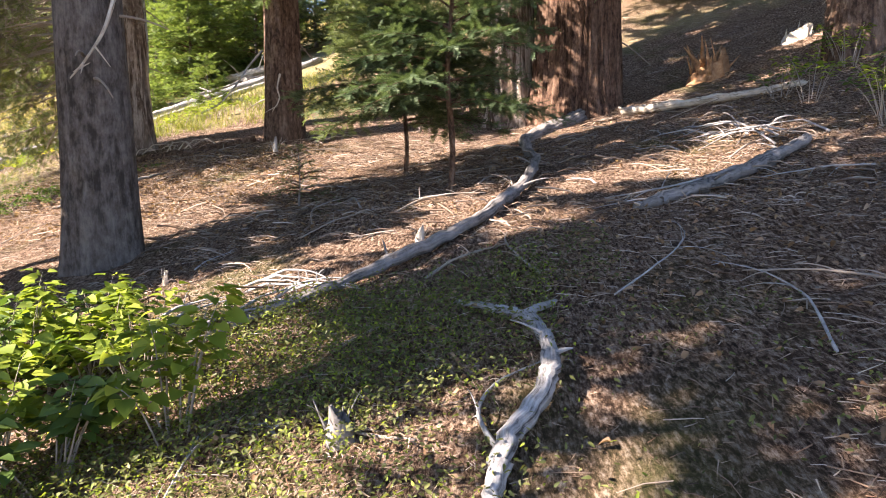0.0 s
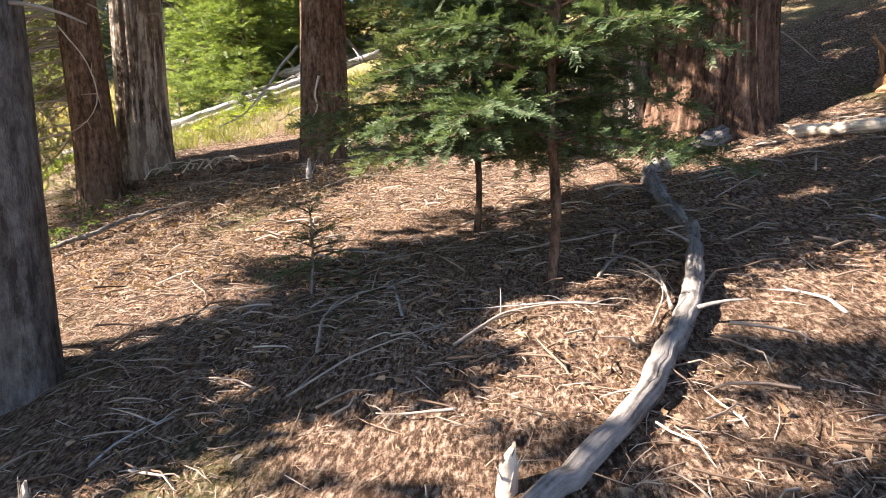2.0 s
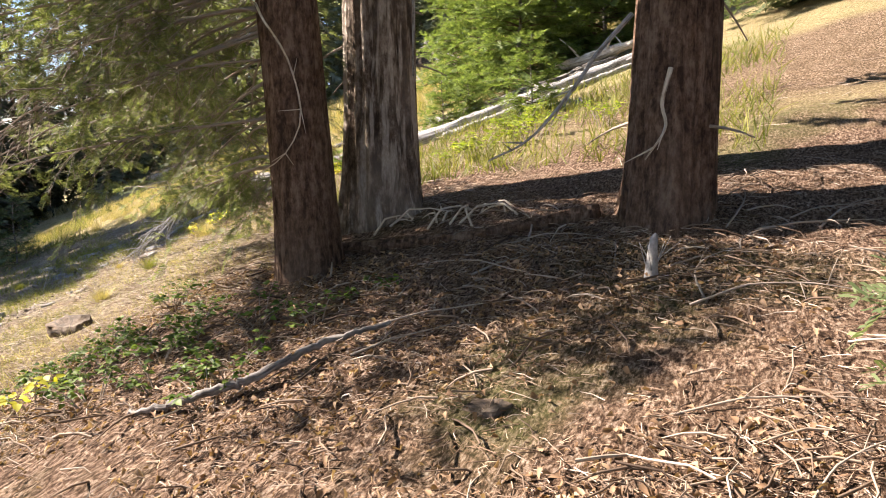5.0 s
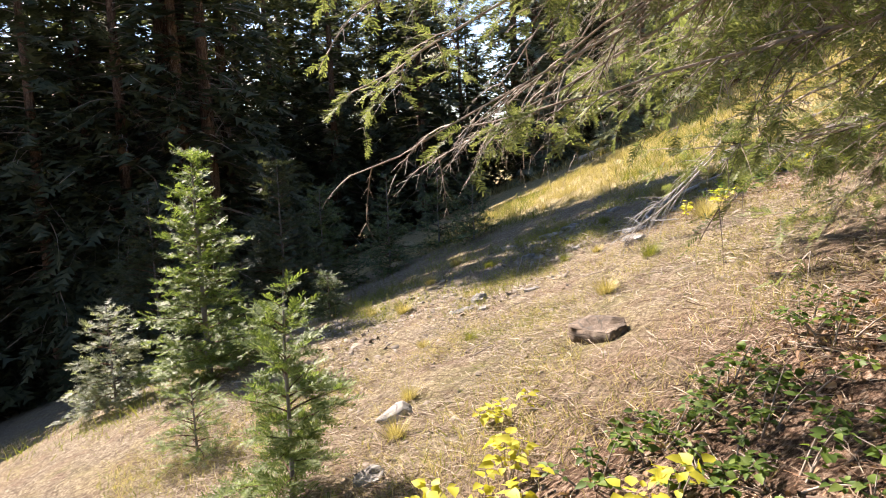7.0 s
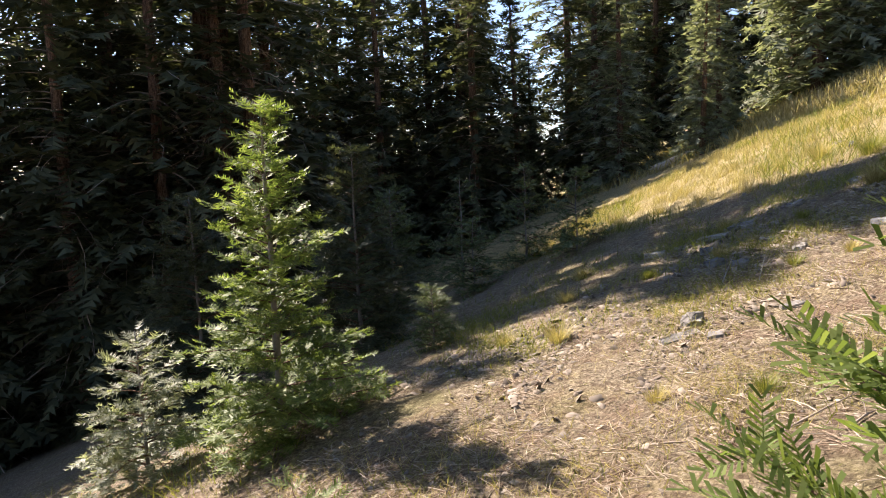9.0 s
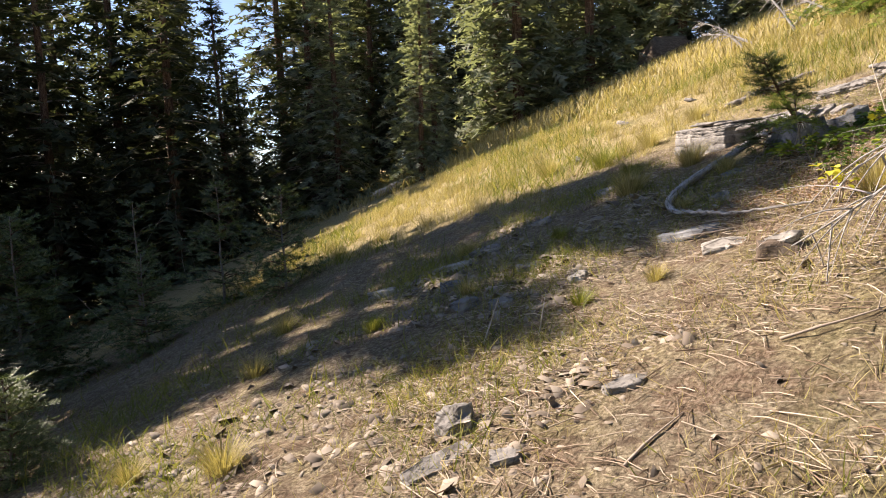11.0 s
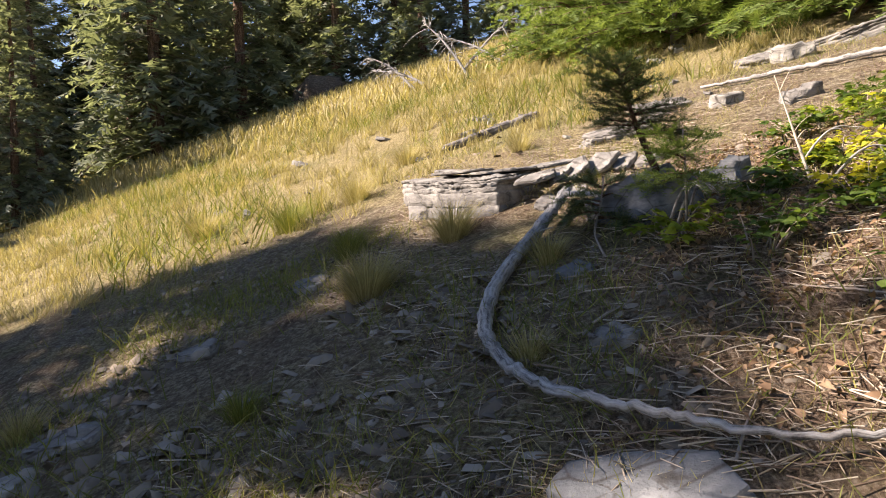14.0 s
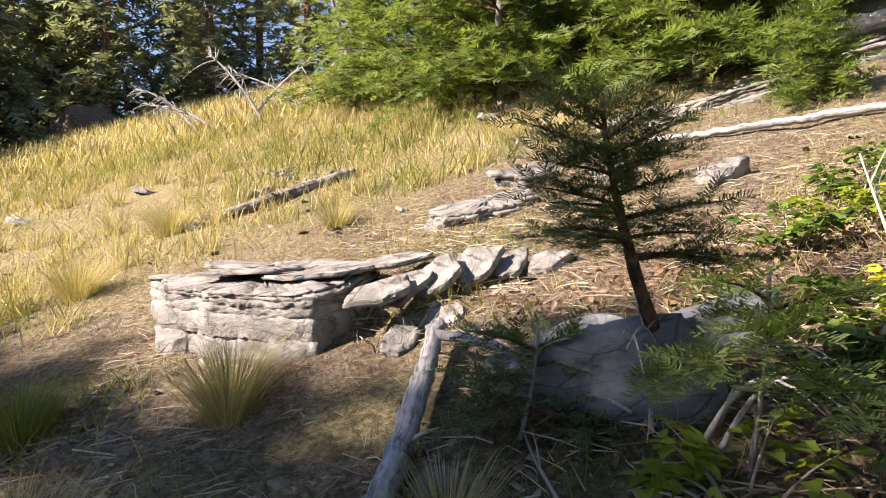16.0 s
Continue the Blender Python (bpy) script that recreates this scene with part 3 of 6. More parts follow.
tree_z = old_tree("grey furrowed fir trunk rising from needle litter", -2.62, 5.2, 0.262, 14, M_BARK_GREY, 11, (-0.01, 0.0), (5.0, 2.1, 18, 6, 14), gaps=0.2, depth=0.05, ridges=30, flare=0.35)
tree_a = old_tree("brown hemlock trunk leaning downhill with hanging dead boughs", -4.67, 9.43, 0.225, 15, M_BARK_BROWN, 12, (-0.06, -0.045), (6.0, 2.2, 14, 5, 12), M_HEMLOCK, depth=0.06, ridges=28, flare=0.5)
tree_b = old_tree("old trunk with pale strips of bare wood between dark bark", -4.74, 10.5, 0.31, 16, M_BARK_STRIP, 13, (-0.02, 0.0), (5.5, 2.4, 15, 5, 12), depth=0.17, ridges=14, flare=0.55)
tree_c = old_tree("brown trunk with peeling pale bark and flared roots", -2.32, 10.05, 0.27, 14, M_BARK_BROWN, 14, (0.0, 0.01), (4.0, 2.3, 15, 5, 12), depth=0.12, ridges=18, flare=0.6)
tree_d = old_tree("massive old conifer trunk with deep vertical furrows", 1.75, 9.2, 0.56, 20, M_BARK_RED, 15, (0.0, 0.0), (5.0, 3.2, 20, 6, 15), sides=120, depth=0.14, ridges=44, flare=0.4)
tree_e = old_tree("shaggy reddish trunk beside the massive old conifer", 0.95, 9.55, 0.3, 15, M_BARK_STRIP, 16, (-0.02, 0.0), (5.0, 2.2, 14, 5, 12), depth=0.2, ridges=22, flare=0.8)
tree_f = old_tree("dark trunk standing in shade above the shrubs", 4.45, 7.6, 0.3, 15, M_BARK_BROWN, 17, (0.0, 0.0), (3.6, 2.6, 17, 5, 13), depth=0.1, ridges=24)
# the next six stand out of view, added to cast shade on the litter
tree_g = old_tree("unseen shade fir beside the start of the path", -4.2, 0.2, 0.22, 10, M_BARK_GREY, 18, (0.0, 0.0), (6.75, 1.45, 11, 7, 15), gaps=0.1)
tree_i = old_tree("unseen shade fir downhill of the start of the path", -5.7, 1.35, 0.25, 14, M_BARK_GREY, 191, (0.0, 0.0), (7.7, 2.0, 15, 7, 17), gaps=0.12)
tree_k = old_tree("small unseen shade fir downhill of the grey trunk", -6.6, 3.85, 0.12, 6.6, M_BARK_GREY, 193, (0.0, 0.0), (3.2, 0.8, 12, 6, 14), gaps=0.1)
tree_l = old_tree("slim unseen shade fir downhill of the grey trunk", -6.8, 4.72, 0.1, 7.9, M_BARK_GREY, 194, (0.0, 0.0), (5.95, 0.75, 9, 6, 12), gaps=0.1)
tree_m = old_tree("slim unseen shade fir below the start of the path", -5.9, 1.9, 0.1, 8.3, M_BARK_GREY, 195, (0.0, 0.0), (6.3, 0.65, 9, 6, 12), gaps=0.1)
tree_h = old_tree("unseen shade fir below the start of the path", -8.2, -1.6, 0.25, 14, M_BARK_GREY, 19, (0.0, 0.0), (3.0, 2.4, 16, 5, 13))


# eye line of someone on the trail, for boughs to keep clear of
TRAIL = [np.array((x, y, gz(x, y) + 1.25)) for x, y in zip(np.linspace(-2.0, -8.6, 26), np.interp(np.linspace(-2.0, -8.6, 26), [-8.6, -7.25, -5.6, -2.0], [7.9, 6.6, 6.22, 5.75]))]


def boughs(tree, lean, count, sector, heights, length, seed, droop=0.4, live=0.6, foliage=None, spray=SPRAY_MID, spray_len=0.16, tw=34, thick=0.012, fall=0.06):
    """Low hanging boughs, each a limb with fine dead twigs and live sprays towards its end."""
    r = np.random.default_rng(seed)
    for k in range(count):
        a = sector[0] + sector[1] * r.uniform(-1, 1)
        h = r.uniform(*heights)
        L = r.uniform(*length)
        u = np.linspace(0, 1, 14)
        out = np.array([np.cos(a), np.sin(a), 0])
        side = np.array([-out[1], out[0], 0])
        path = out[None] * (0.15 + u * L)[:, None] + side[None] * (L * (0.26 * r.normal() * u ** 1.6 + 0.05 * r.normal() * np.sin(u * r.uniform(5, 9))))[:, None]
        path[:, 2] = h + L * (fall * r.uniform(0.3, 1.7) * u - droop * r.uniform(0.7, 1.3) * u ** 2 + 0.12 * u ** 3)
        path[:, :2] += np.array(lean)[None] * h
        path += r.normal(0, 0.012, (14, 3)) * u[:, None]
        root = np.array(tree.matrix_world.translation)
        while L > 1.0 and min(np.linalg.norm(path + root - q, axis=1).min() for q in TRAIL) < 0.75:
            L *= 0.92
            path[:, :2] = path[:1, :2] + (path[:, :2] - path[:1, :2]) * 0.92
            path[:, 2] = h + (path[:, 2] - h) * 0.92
        tan = unit(np.gradient(path, axis=0))
        limb = part("bough", tube(path, thick * L / 3 * (1.05 - 0.9 * u ** 0.7) + 0.002, 6), M_DEADTWIG, tree)
        geo = Geo()
        s, p, d = twig_frames(path, tan, tw, 0.85, r, 0.3)
        tips, tdir = [], []
        for si, pi, di in zip(s, p, d):
            ln = (0.22 + 0.5 * (1 - si)) * r.uniform(0.5, 1.2)
            v = np.linspace(0, 1, 5)
            q = pi + di[None] * (v * ln)[:, None]
            q[:, 2] -= ln * r.uniform(0.1, 0.75) * v ** 2
            geo.add(tube(q, 0.0045 * (1.1 - v), 3, cap=False))
            tq = unit(np.gradient(q, axis=0))
            for j in (1, 2, 3, 4):
                for sg in (-1, 1):
                    dd = unit(tq[j] + sg * 0.9 * np.cross(tq[j], [0, 0, 1]) + r.normal(0, 0.3, 3))
                    l2 = ln * r.uniform(0.15, 0.4)
                    w = np.linspace(0, 1, 3)
                    qq = q[j] + dd[None] * (w * l2)[:, None]
                    qq[:, 2] -= 0.3 * l2 * w ** 2
                    geo.add(tube(qq, 0.0024 * (1.1 - w), 3, cap=False))
                    if r.random() < live:
                        for ww in (0.25, 0.6, 1.0):
                            tips.append(q[j] + dd * l2 * ww)
                            tdir.append(dd + r.normal(0, 0.35, 3))
        part("dead_twigwork", geo.get(), M_DEADTWIG, limb, kind="stuff")
        if tips:
            tips, tdir = np.array(tips), np.array(tdir)
            up = np.array([0, 0, 1.0]) + r.normal(0, 0.4, tips.shape)
            part("needle_foliage", scatter(spray, basis(tdir, up), tips, spray_len * r.uniform(0.6, 1.2, len(tips))), foliage or M_HEMLOCK, limb, kind="stuff")


boughs(tree_a, (-0.06, -0.045), 20, (math.radians(196), 0.7), (1.7, 4.0), (1.9, 3.7), 21, 0.17, 0.6, fall=-0.17, spray=SPRAY_NEAR, spray_len=0.1, tw=28)
boughs(tree_a, (-0.06, -0.045), 16, (math.radians(162), 0.5), (0.8, 2.6), (1.7, 3.7), 22, 0.15, 0.55, fall=-0.18, spray=SPRAY_NEAR, spray_len=0.1, tw=28)
boughs(tree_a, (-0.06, -0.045), 7, (math.radians(214), 0.3), (1.1, 3.0), (1.5, 2.7), 26, 0.2, 0.5, fall=-0.12, spray=SPRAY_NEAR, spray_len=0.1, tw=30)
boughs(tree_a, (-0.06, -0.045), 12, (math.radians(190), 0.7), (1.7, 2.9), (1.6, 3.2), 25, 0.3, 0.0, fall=-0.25, tw=20, thick=0.011)
boughs(tree_c, (0, 0), 5, (math.radians(280), 0.9), (1.6, 3.0), (1.0, 1.7), 23, 0.3, 0.45, M_FIR_BRIGHT)
boughs(tree_d, (0, 0), 6, (math.radians(255), 0.8), (1.9, 3.6), (1.3, 2.4), 24, 0.3, 0.6, M_FIR)


# ---- young firs ----
def young_fir(label, x, y, height, radius, seed, foliage, spray=SPRAY_MID, spray_len=0.16, whorls=11, per=6, twigs=16, base=0.12, lean=(0, 0), stem=0.02, droop=0.3, rise=0.25, name="young_fir", group="", power=0.85, gaps=0.05, bark=None, sway=0.02):
    r = np.random.default_rng(seed)
    tree = thing(name, label, "tree", at(x, y, -0.03), group)
    u = np.linspace(0, 1, 24)
    path = np.zeros((24, 3))
    path[:, 2] = -0.1 + u * (height * 0.98 + 0.1)
    curve = lambda z: np.stack([lean[0] * z * (1 - 0.35 * z / height) + sway * np.sin(z * 5), lean[1] * z, 0 * z], -1)
    path += curve(path[:, 2])
    part("trunk", tube(path, stem * height / 2 * (1.05 - u) + 0.004, 9, lambda uu, a: 1 + 0.1 * np.sin(5 * a + 40 * uu)), bark or M_LOGBARK, tree, smooth=True)
    limbs, sprays = conifer_crown(height, height * base, radius, whorls, per, twigs, spray, spray_len, r, droop, rise, 0.06, power=power, gaps=gaps, bough=0.009)
    part("branchwood", (limbs[0] + curve(limbs[0][:, 2]), limbs[1]), M_BARK_BROWN, tree, kind="stuff")
    part("crown", (sprays[0] + curve(sprays[0][:, 2]), sprays[1]), foliage, tree, kind="stuff")
    return tree


young_fir("young fir with flat green sprays on bare lower stem", 0.06, 5.62, 3.3, 0.85, 31, M_FIR_YOUNG, SPRAY_NEAR, 0.09, 15, 6, 56, 0.21, stem=0.014, droop=0.3, gaps=0.1, bark=M_BARK_BROWN)
young_fir("slender young fir half in the shade of its neighbour", -0.37, 6.72, 3.0, 1.05, 32, M_FIR, SPRAY_NEAR, 0.12, 14, 7, 46, 0.2, stem=0.013, gaps=0.12, bark=M_BARK_BROWN)
young_fir("knee-high fir seedling on sunlit litter", -1.25, 5.9, 0.55, 0.26, 33, M_FIR, SPRAY_NEAR, 0.07, 5, 4, 8, 0.3, stem=0.02)
young_fir("bright conical spruce at the forest edge", -12.79, 7.79, 3.0, 0.85, 34, M_FIR_BRIGHT, SPRAY_MID, 0.15, 13, 8, 22, 0.02, power=1.0, droop=0.12, rise=0.22, stem=0.025, gaps=0.0)
young_fir("low fir beside the bright conical spruce", -13.9, 6.75, 1.5, 0.65, 35, M_FIR_GREY, SPRAY_MID, 0.15, 9, 6, 14, 0.04)
young_fir("waist-high fir sapling with a forked top on the open slope", -7.38, 7.16, 1.25, 0.31, 36, M_FIR_BRIGHT, SPRAY_NEAR, 0.1, 9, 5, 22, 0.05, lean=(0.03, 0.02), stem=0.018, rise=0.35, droop=0.2)
young_fir("small fir sapling in dry grass", -9.6, 7.05, 0.65, 0.3, 37, M_FIR_BRIGHT, SPRAY_NEAR, 0.09, 7, 5, 9, 0.08, stem=0.03, rise=0.35)
young_fir("leaning dark fir sapling with bare lower stem above the boulder", -10.27, 15.14, 0.76, 0.17, 38, M_FIR, SPRAY_FINE, 0.08, 8, 6, 17, 0.56, lean=(-0.68, -0.45), stem=0.062, rise=0.1, droop=0.1, gaps=0.35, bark=M_BARK_BROWN, sway=0.01, power=0.5)
young_fir("spreading low fir with bright tips beside the stones", -10.3, 14.78, 0.5, 0.22, 39, M_FIR_BRIGHT, SPRAY_NEAR, 0.08, 3, 4, 18, 0.55, lean=(-0.15, -0.3), rise=0.1, droop=0.25, power=0.4, gaps=0.25)
young_fir("low dark fir under the leaning sapling", -10.72, 15.2, 0.34, 0.2, 40, M_FIR, SPRAY_NEAR, 0.08, 3, 5, 16, 0.4, lean=(0.2, 0.0), rise=0.1, droop=0.2, power=0.5, gaps=0.1)
young_fir("low fir with yellowing tips on the shaded slope", -8.9, 15.6, 0.4, 0.24, 139, M_FIR_BRIGHT, SPRAY_NEAR, 0.085, 4, 5, 12, 0.2, rise=0.2, droop=0.25, power=0.5, gaps=0.2)
young_fir("small pale fir at the edge of the forest's shade", -13.9, 9.86, 0.75, 0.26, 71, M_FIR, SPRAY_NEAR, 0.1, 9, 6, 14, 0.04, stem=0.02, rise=0.3)
young_fir("dark young fir in front of the forest", -16.6, 10.0, 3.3, 1.2, 72, M_FIR_DARK, SPRAY_MID, 0.2, 15, 7, 20, 0.03)
young_fir("dark young fir in front of the forest", -18.8, 8.0, 3.8, 1.4, 73, M_FIR_DARK, SPRAY_MID, 0.22, 15, 7, 20, 0.03)
young_fir("dark young fir in front of the forest", -19.6, 11.9, 2.8, 1.1, 74, M_FIR, SPRAY_MID, 0.2, 14, 7, 18, 0.03)
for i, (x, y, h, rad, mat) in enumerate(((-7.4, 20.6, 5.2, 1.7, M_FIR_BRIGHT), (-9.2, 22.6, 6.0, 1.9, M_FIR_BRIGHT), (-5.9, 22.3, 5.6, 1.8, M_FIR_BRIGHT), (-4.3, 24.0, 6.5, 2.0, M_FIR), (-10.4, 25.6, 6.5, 2.1, M_FIR_BRIGHT), (-8.0, 24.8, 6.0, 2.0, M_FIR_BRIGHT), (-1.5, 19.0, 4.5, 1.6, M_FIR), (1.5, 17.0, 5.0, 1.7, M_FIR), (5.0, 15.0, 5.5, 1.8, M_FIR))):
    young_fir("dense bright green young fir at the clearing's edge", x, y, h, rad, 41 + i, mat, SPRAY_MID, 0.24, 20, 8, 26, 0.02, droop=0.3, rise=0.2, group="young firs at the clearing")
for i, (x, y, h) in enumerate(((-7.3, 16.6, 1.0), (-4.9, 14.6, 1.2), (-7.6, 18.3, 0.8), (-6.3, 21.5, 1.3), (-17.5, 14.9, 1.7), (-19.5, 15.1, 2.2), (-21.5, 14.6, 2.6), (-18.6, 13.2, 1.5))):
    young_fir("small green fir standing in dry grass", x, y, h, 0.42 * h, 61 + i, M_FIR_BRIGHT if i < 4 else M_FIR, SPRAY_MID, 0.15, 9, 5, 12, 0.05, group="small firs")


# ---- forest of tall firs ----
def forest_tree(label, height, base, radius, seed, foliage, whorls=34, per=6, twigs=9, spray_len=0.85, bark=M_BARK_BROWN, droop=0.5, gaps=0.24):
    r = np.random.default_rng(seed)
    tree = thing("forest_fir", label, "tree", Matrix.Identity(4), "tall forest firs")
    part("trunk", trunk_mesh(height, 0.3, r, sides=18, rings=40, ridges=12, depth=0.1), bark, tree, smooth=True)
    limbs, sprays = conifer_crown(height, base, radius, whorls, per, twigs, SPRAY_FAR, spray_len, r, droop, 0.05, 0.15, gaps=gaps, bough=0.01)
    part("branchwood", limbs, M_DEADTWIG, tree, kind="stuff")
    part("crown", sprays, foliage, tree, kind="stuff")
    low = Geo()
    for k in range(26):
        a, h, ln = r.uniform(0, 6.28), r.uniform(0.8, 0.5 * height), r.uniform(0.7, 2.0)
        u = np.linspace(0, 1, 5)
        d = np.array([np.cos(a), np.sin(a), 0])
        path = d[None] * (0.2 + u * ln)[:, None]
        path[:, 2] = h - ln * (0.15 * u + r.uniform(0.3, 0.7) * u ** 2)
        low.add(tube(path, 0.022 * (1.1 - u), 3, cap=False))
        for q in range(7):
            e = path[1 + q % 4]
            v = unit(d + r.normal(0, 0.6, 3) - [0, 0, 0.5]) * r.uniform(0.2, 0.6)
            low.add(tube(np.stack([e, e + 0.55 * v, e + v - [0, 0, 0.1]]), np.array([0.012, 0.009, 0.004]), 3, cap=False))
    part("dead_branchwork", low.get(), M_DEADBOUGH, tree, "bare drooping dead lower boughs", kind="stuff")
    return tree


DARKS = [forest_tree("tall dark fir with drooping lower boughs", 21, 1.6, 3.6, 81, M_FIR_DARK),
         forest_tree("tall dark fir with bare lower trunk", 22, 3.2, 3.2, 82, M_FIR_DARK),
         forest_tree("tall dark fir with drooping lower boughs", 19, 0.8, 3.8, 83, M_FIR_DARK)]
GREYS = [forest_tree("tall silvery fir clothed to the ground", 21, 0.3, 3.6, 84, M_FIR_GREY, 34),
         forest_tree("slender silvery fir clothed to the ground", 17, 0.3, 2.7, 85, M_FIR_GREY, 30)]
SPARSE = [forest_tree("tall thin-crowned fir letting sun through", 21, 2.0, 3.3, 86, M_FIR_DARK, 20, 5, 8, gaps=0.5)]
spots = random.Random(5)
where = []
for i in range(12):
    where.append((SPARSE if i == 11 else DARKS, -30 + spots.uniform(-2, 2), -12.5 + 2.15 * i + spots.uniform(-0.7, 0.7), 0.7 if i < 7 else 0.94 if i == 8 else 0.88))
for i in range(11):
    where.append((DARKS, -34 + spots.uniform(-1, 1), -13 + 2.5 * i + spots.uniform(-0.6, 0.6), 0.72))
where += [(SPARSE, -29.0, 11.4, 1.09), (DARKS, -31.0, 12.4, 1.0), (SPARSE, -29.3, 10.5, 1.0), (SPARSE, -30.2, 10.2, 1.14), (DARKS[1:2], -29.2, 6.2, 0.8), (SPARSE, -30.5, 10.9, 1.1)]
where += [(DARKS, -9 - d * math.sin(radians(a)), 8 + d * math.cos(radians(a)), 1.0) for a, d in ((50, 60), (47.5, 58), (45, 61), (42.5, 58), (40, 62), (37, 59), (34, 62), (31, 60), (28, 63), (48, 50), (44.5, 51), (41, 50), (36, 52), (25, 58), (22, 55))]
for i in range(11):
    where.append((DARKS, -37 + spots.uniform(-2.5, 2.5), -14 + 3.2 * i + spots.uniform(-1, 1), 0.95))
for i in range(16):
    where.append((DARKS, -41.5 + spots.uniform(-1.5, 1.5), -16 + 2.9 * i + spots.uniform(-1, 1), 0.9))
for i in range(14):
    where.append((DARKS, -55 + spots.uniform(-3, 3), -14 + 5 * i + spots.uniform(-1.2, 1.2), 1.0))
for i in range(11):
    where.append((DARKS, -46 + spots.uniform(-3, 3), -12 + 4.4 * i + spots.uniform(-1.2, 1.2), 1.0))
for x, y, s in ((-38.5, 34.5, 0.95), (-33.5, 36.5, 0.8), (-29.5, 40.5, 1.05), (-27.0, 44.0, 1.0), (-33.0, 46.0, 1.1), (-24.5, 51.5, 0.95), (-21.5, 55.0, 0.9), (-30.0, 53.0, 1.1), (-36.0, 58.0, 1.0), (-42.0, 56.0, 1.0), (-22.5, 61.0, 0.9), (-31.5, 41.5, 0.9), (-31.0, 61.0, 0.9)):
    where.append((GREYS, x, y, s))
for x, y, s in ((-19.0, 51.0, 0.9), (-26.5, 55.0, 1.0), (-16.5, 52.0, 0.8), (-13.5, 47.0, 0.75), (-10.5, 44.0, 0.7), (-6.0, 42.0, 0.75), (-1.0, 40.0, 0.8), (4.0, 37.0, 0.8), (9.0, 33.0, 0.8), (13.0, 27.0, 0.8), (16.0, 20.0, 0.85), (9.5, 17.5, 0.7), (10.0, 11.5, 0.75), (12.0, 6.0, 0.8), (-40.0, 30.0, 1.0), (-47.0, 45.0, 1.05)):
    where.append((DARKS if spots.random() < 0.25 else GREYS, x, y, s))
where += [(GREYS, -25.5, 27.5, 0.4), (GREYS, -28.5, 32.0, 0.5), (GREYS, -31.0, 28.5, 0.55)]
# the fir at (-12.5, -2.3) is unseen, added to shade the first foreground
where += [(DARKS, -37.0, 27.0, 0.9), (DARKS, -35.0, 30.5, 0.8), (DARKS, -40.0, 33.0, 1.0), (DARKS, -36.5, 24.0, 0.9), (DARKS, -39.0, 20.0, 0.9), (DARKS, -43.0, 25.0, 1.0), (DARKS, -12.5, -2.3, 0.85), (DARKS, -29.6, 7.5, 0.75)]
# a gap of low trees in the forest, where the sky shows
for k, (kinds, x, y, s) in enumerate(where):
    if 53.3 < math.degrees(math.atan2(-(x + 9), y - 8.4)) < 57.2 and math.hypot(x + 9, y - 8.4) > 24:
        where[k] = (kinds, x, y, min(s, 0.6))
for kinds, x, y, s in where:
    k = kinds[spots.randrange(len(kinds))]
    s *= spots.uniform(0.92, 1.06)
    copy_thing(k, pose(x, y, gz(x, y) - 0.15, spots.uniform(-1.5, 1.5), spots.uniform(-1.5, 1.5), spots.uniform(0, 360)) @ Matrix.Diagonal((s, s, s, 1)))
for i, k in enumerate(DARKS + GREYS + SPARSE):
    x, y = (-62.0 - 3 * i, 2.0 + 9 * i)
    k.matrix_world = pose(x, y, gz(x, y) - 0.15)


# dead branches still hanging on the old trunks
def dead_limb(tree, points, rad, forks, seed, mat=M_PALEWOOD):
    r = np.random.default_rng(seed)
    path = bend(points, 16)
    u = np.linspace(0, 1, 16)
    limb = part("dead_branch", grained(path, rad * (1.1 - 0.75 * u), 7), mat, tree, "bleached broken branch", smooth=True)
    for k in range(forks):
        i = int(r.integers(7, 15))
        d = unit(unit(path[i] - path[i - 1]) + r.normal(0, 0.7, 3))
        v = np.linspace(0, 1, 5)
        part("fork", tube(path[i] + d[None] * (v * r.uniform(0.08, 0.2))[:, None], rad * 0.5 * (1.05 - 0.8 * v), 5), mat, limb)


dead_limb(tree_z, ((0.27, -0.1, 2.0), (0.24, -0.24, 1.72), (0.12, -0.3, 1.5), (0.02, -0.32, 1.38)), 0.016, 4, 611)
dead_limb(tree_c, ((-0.22, -0.12, 1.3), (-0.42, -0.2, 1.05), (-0.5, -0.25, 0.9), (-0.75, -0.4, 0.55), (-1.0, -0.5, 0.4)), 0.016, 5, 612, M_DRIFT)
dead_limb(tree_c, ((0.05, -0.27, 0.95), (0.02, -0.33, 0.75), (0.05, -0.36, 0.6), (-0.05, -0.38, 0.42)), 0.014, 2, 613)
dead_limb(tree_a, ((-0.2, -0.25, 1.9), (0.0, -0.4, 1.75), (0.2, -0.42, 1.5), (0.28, -0.4, 1.15), (0.15, -0.42, 0.9), (-0.1, -0.45, 0.75)), 0.008, 6, 614, M_PALEWOOD)
dead_limb(tree_b, ((0.3, 0.02, 2.3), (0.36, -0.05, 1.8), (0.36, -0.06, 1.2)), 0.02, 0, 615, M_DRIFT)
dead_limb(tree_d, ((-0.5, -0.3, 2.0), (-0.52, -0.4, 1.6), (-0.3, -0.55, 1.5)), 0.02, 3, 618)


# ---- fallen logs and stumps ----
def lay(points, lift, n=40):
    """A path over the ground through plan points."""
    p = bend([(x, y, 0) for x, y in points], n)
    lift = np.interp(np.linspace(0, 1, n), np.linspace(0, 1, len(lift)), lift) if not isinstance(lift, float) else lift
    p[:, 2] = ground_z(p[:, 0], p[:, 1], False) + lift
    return p


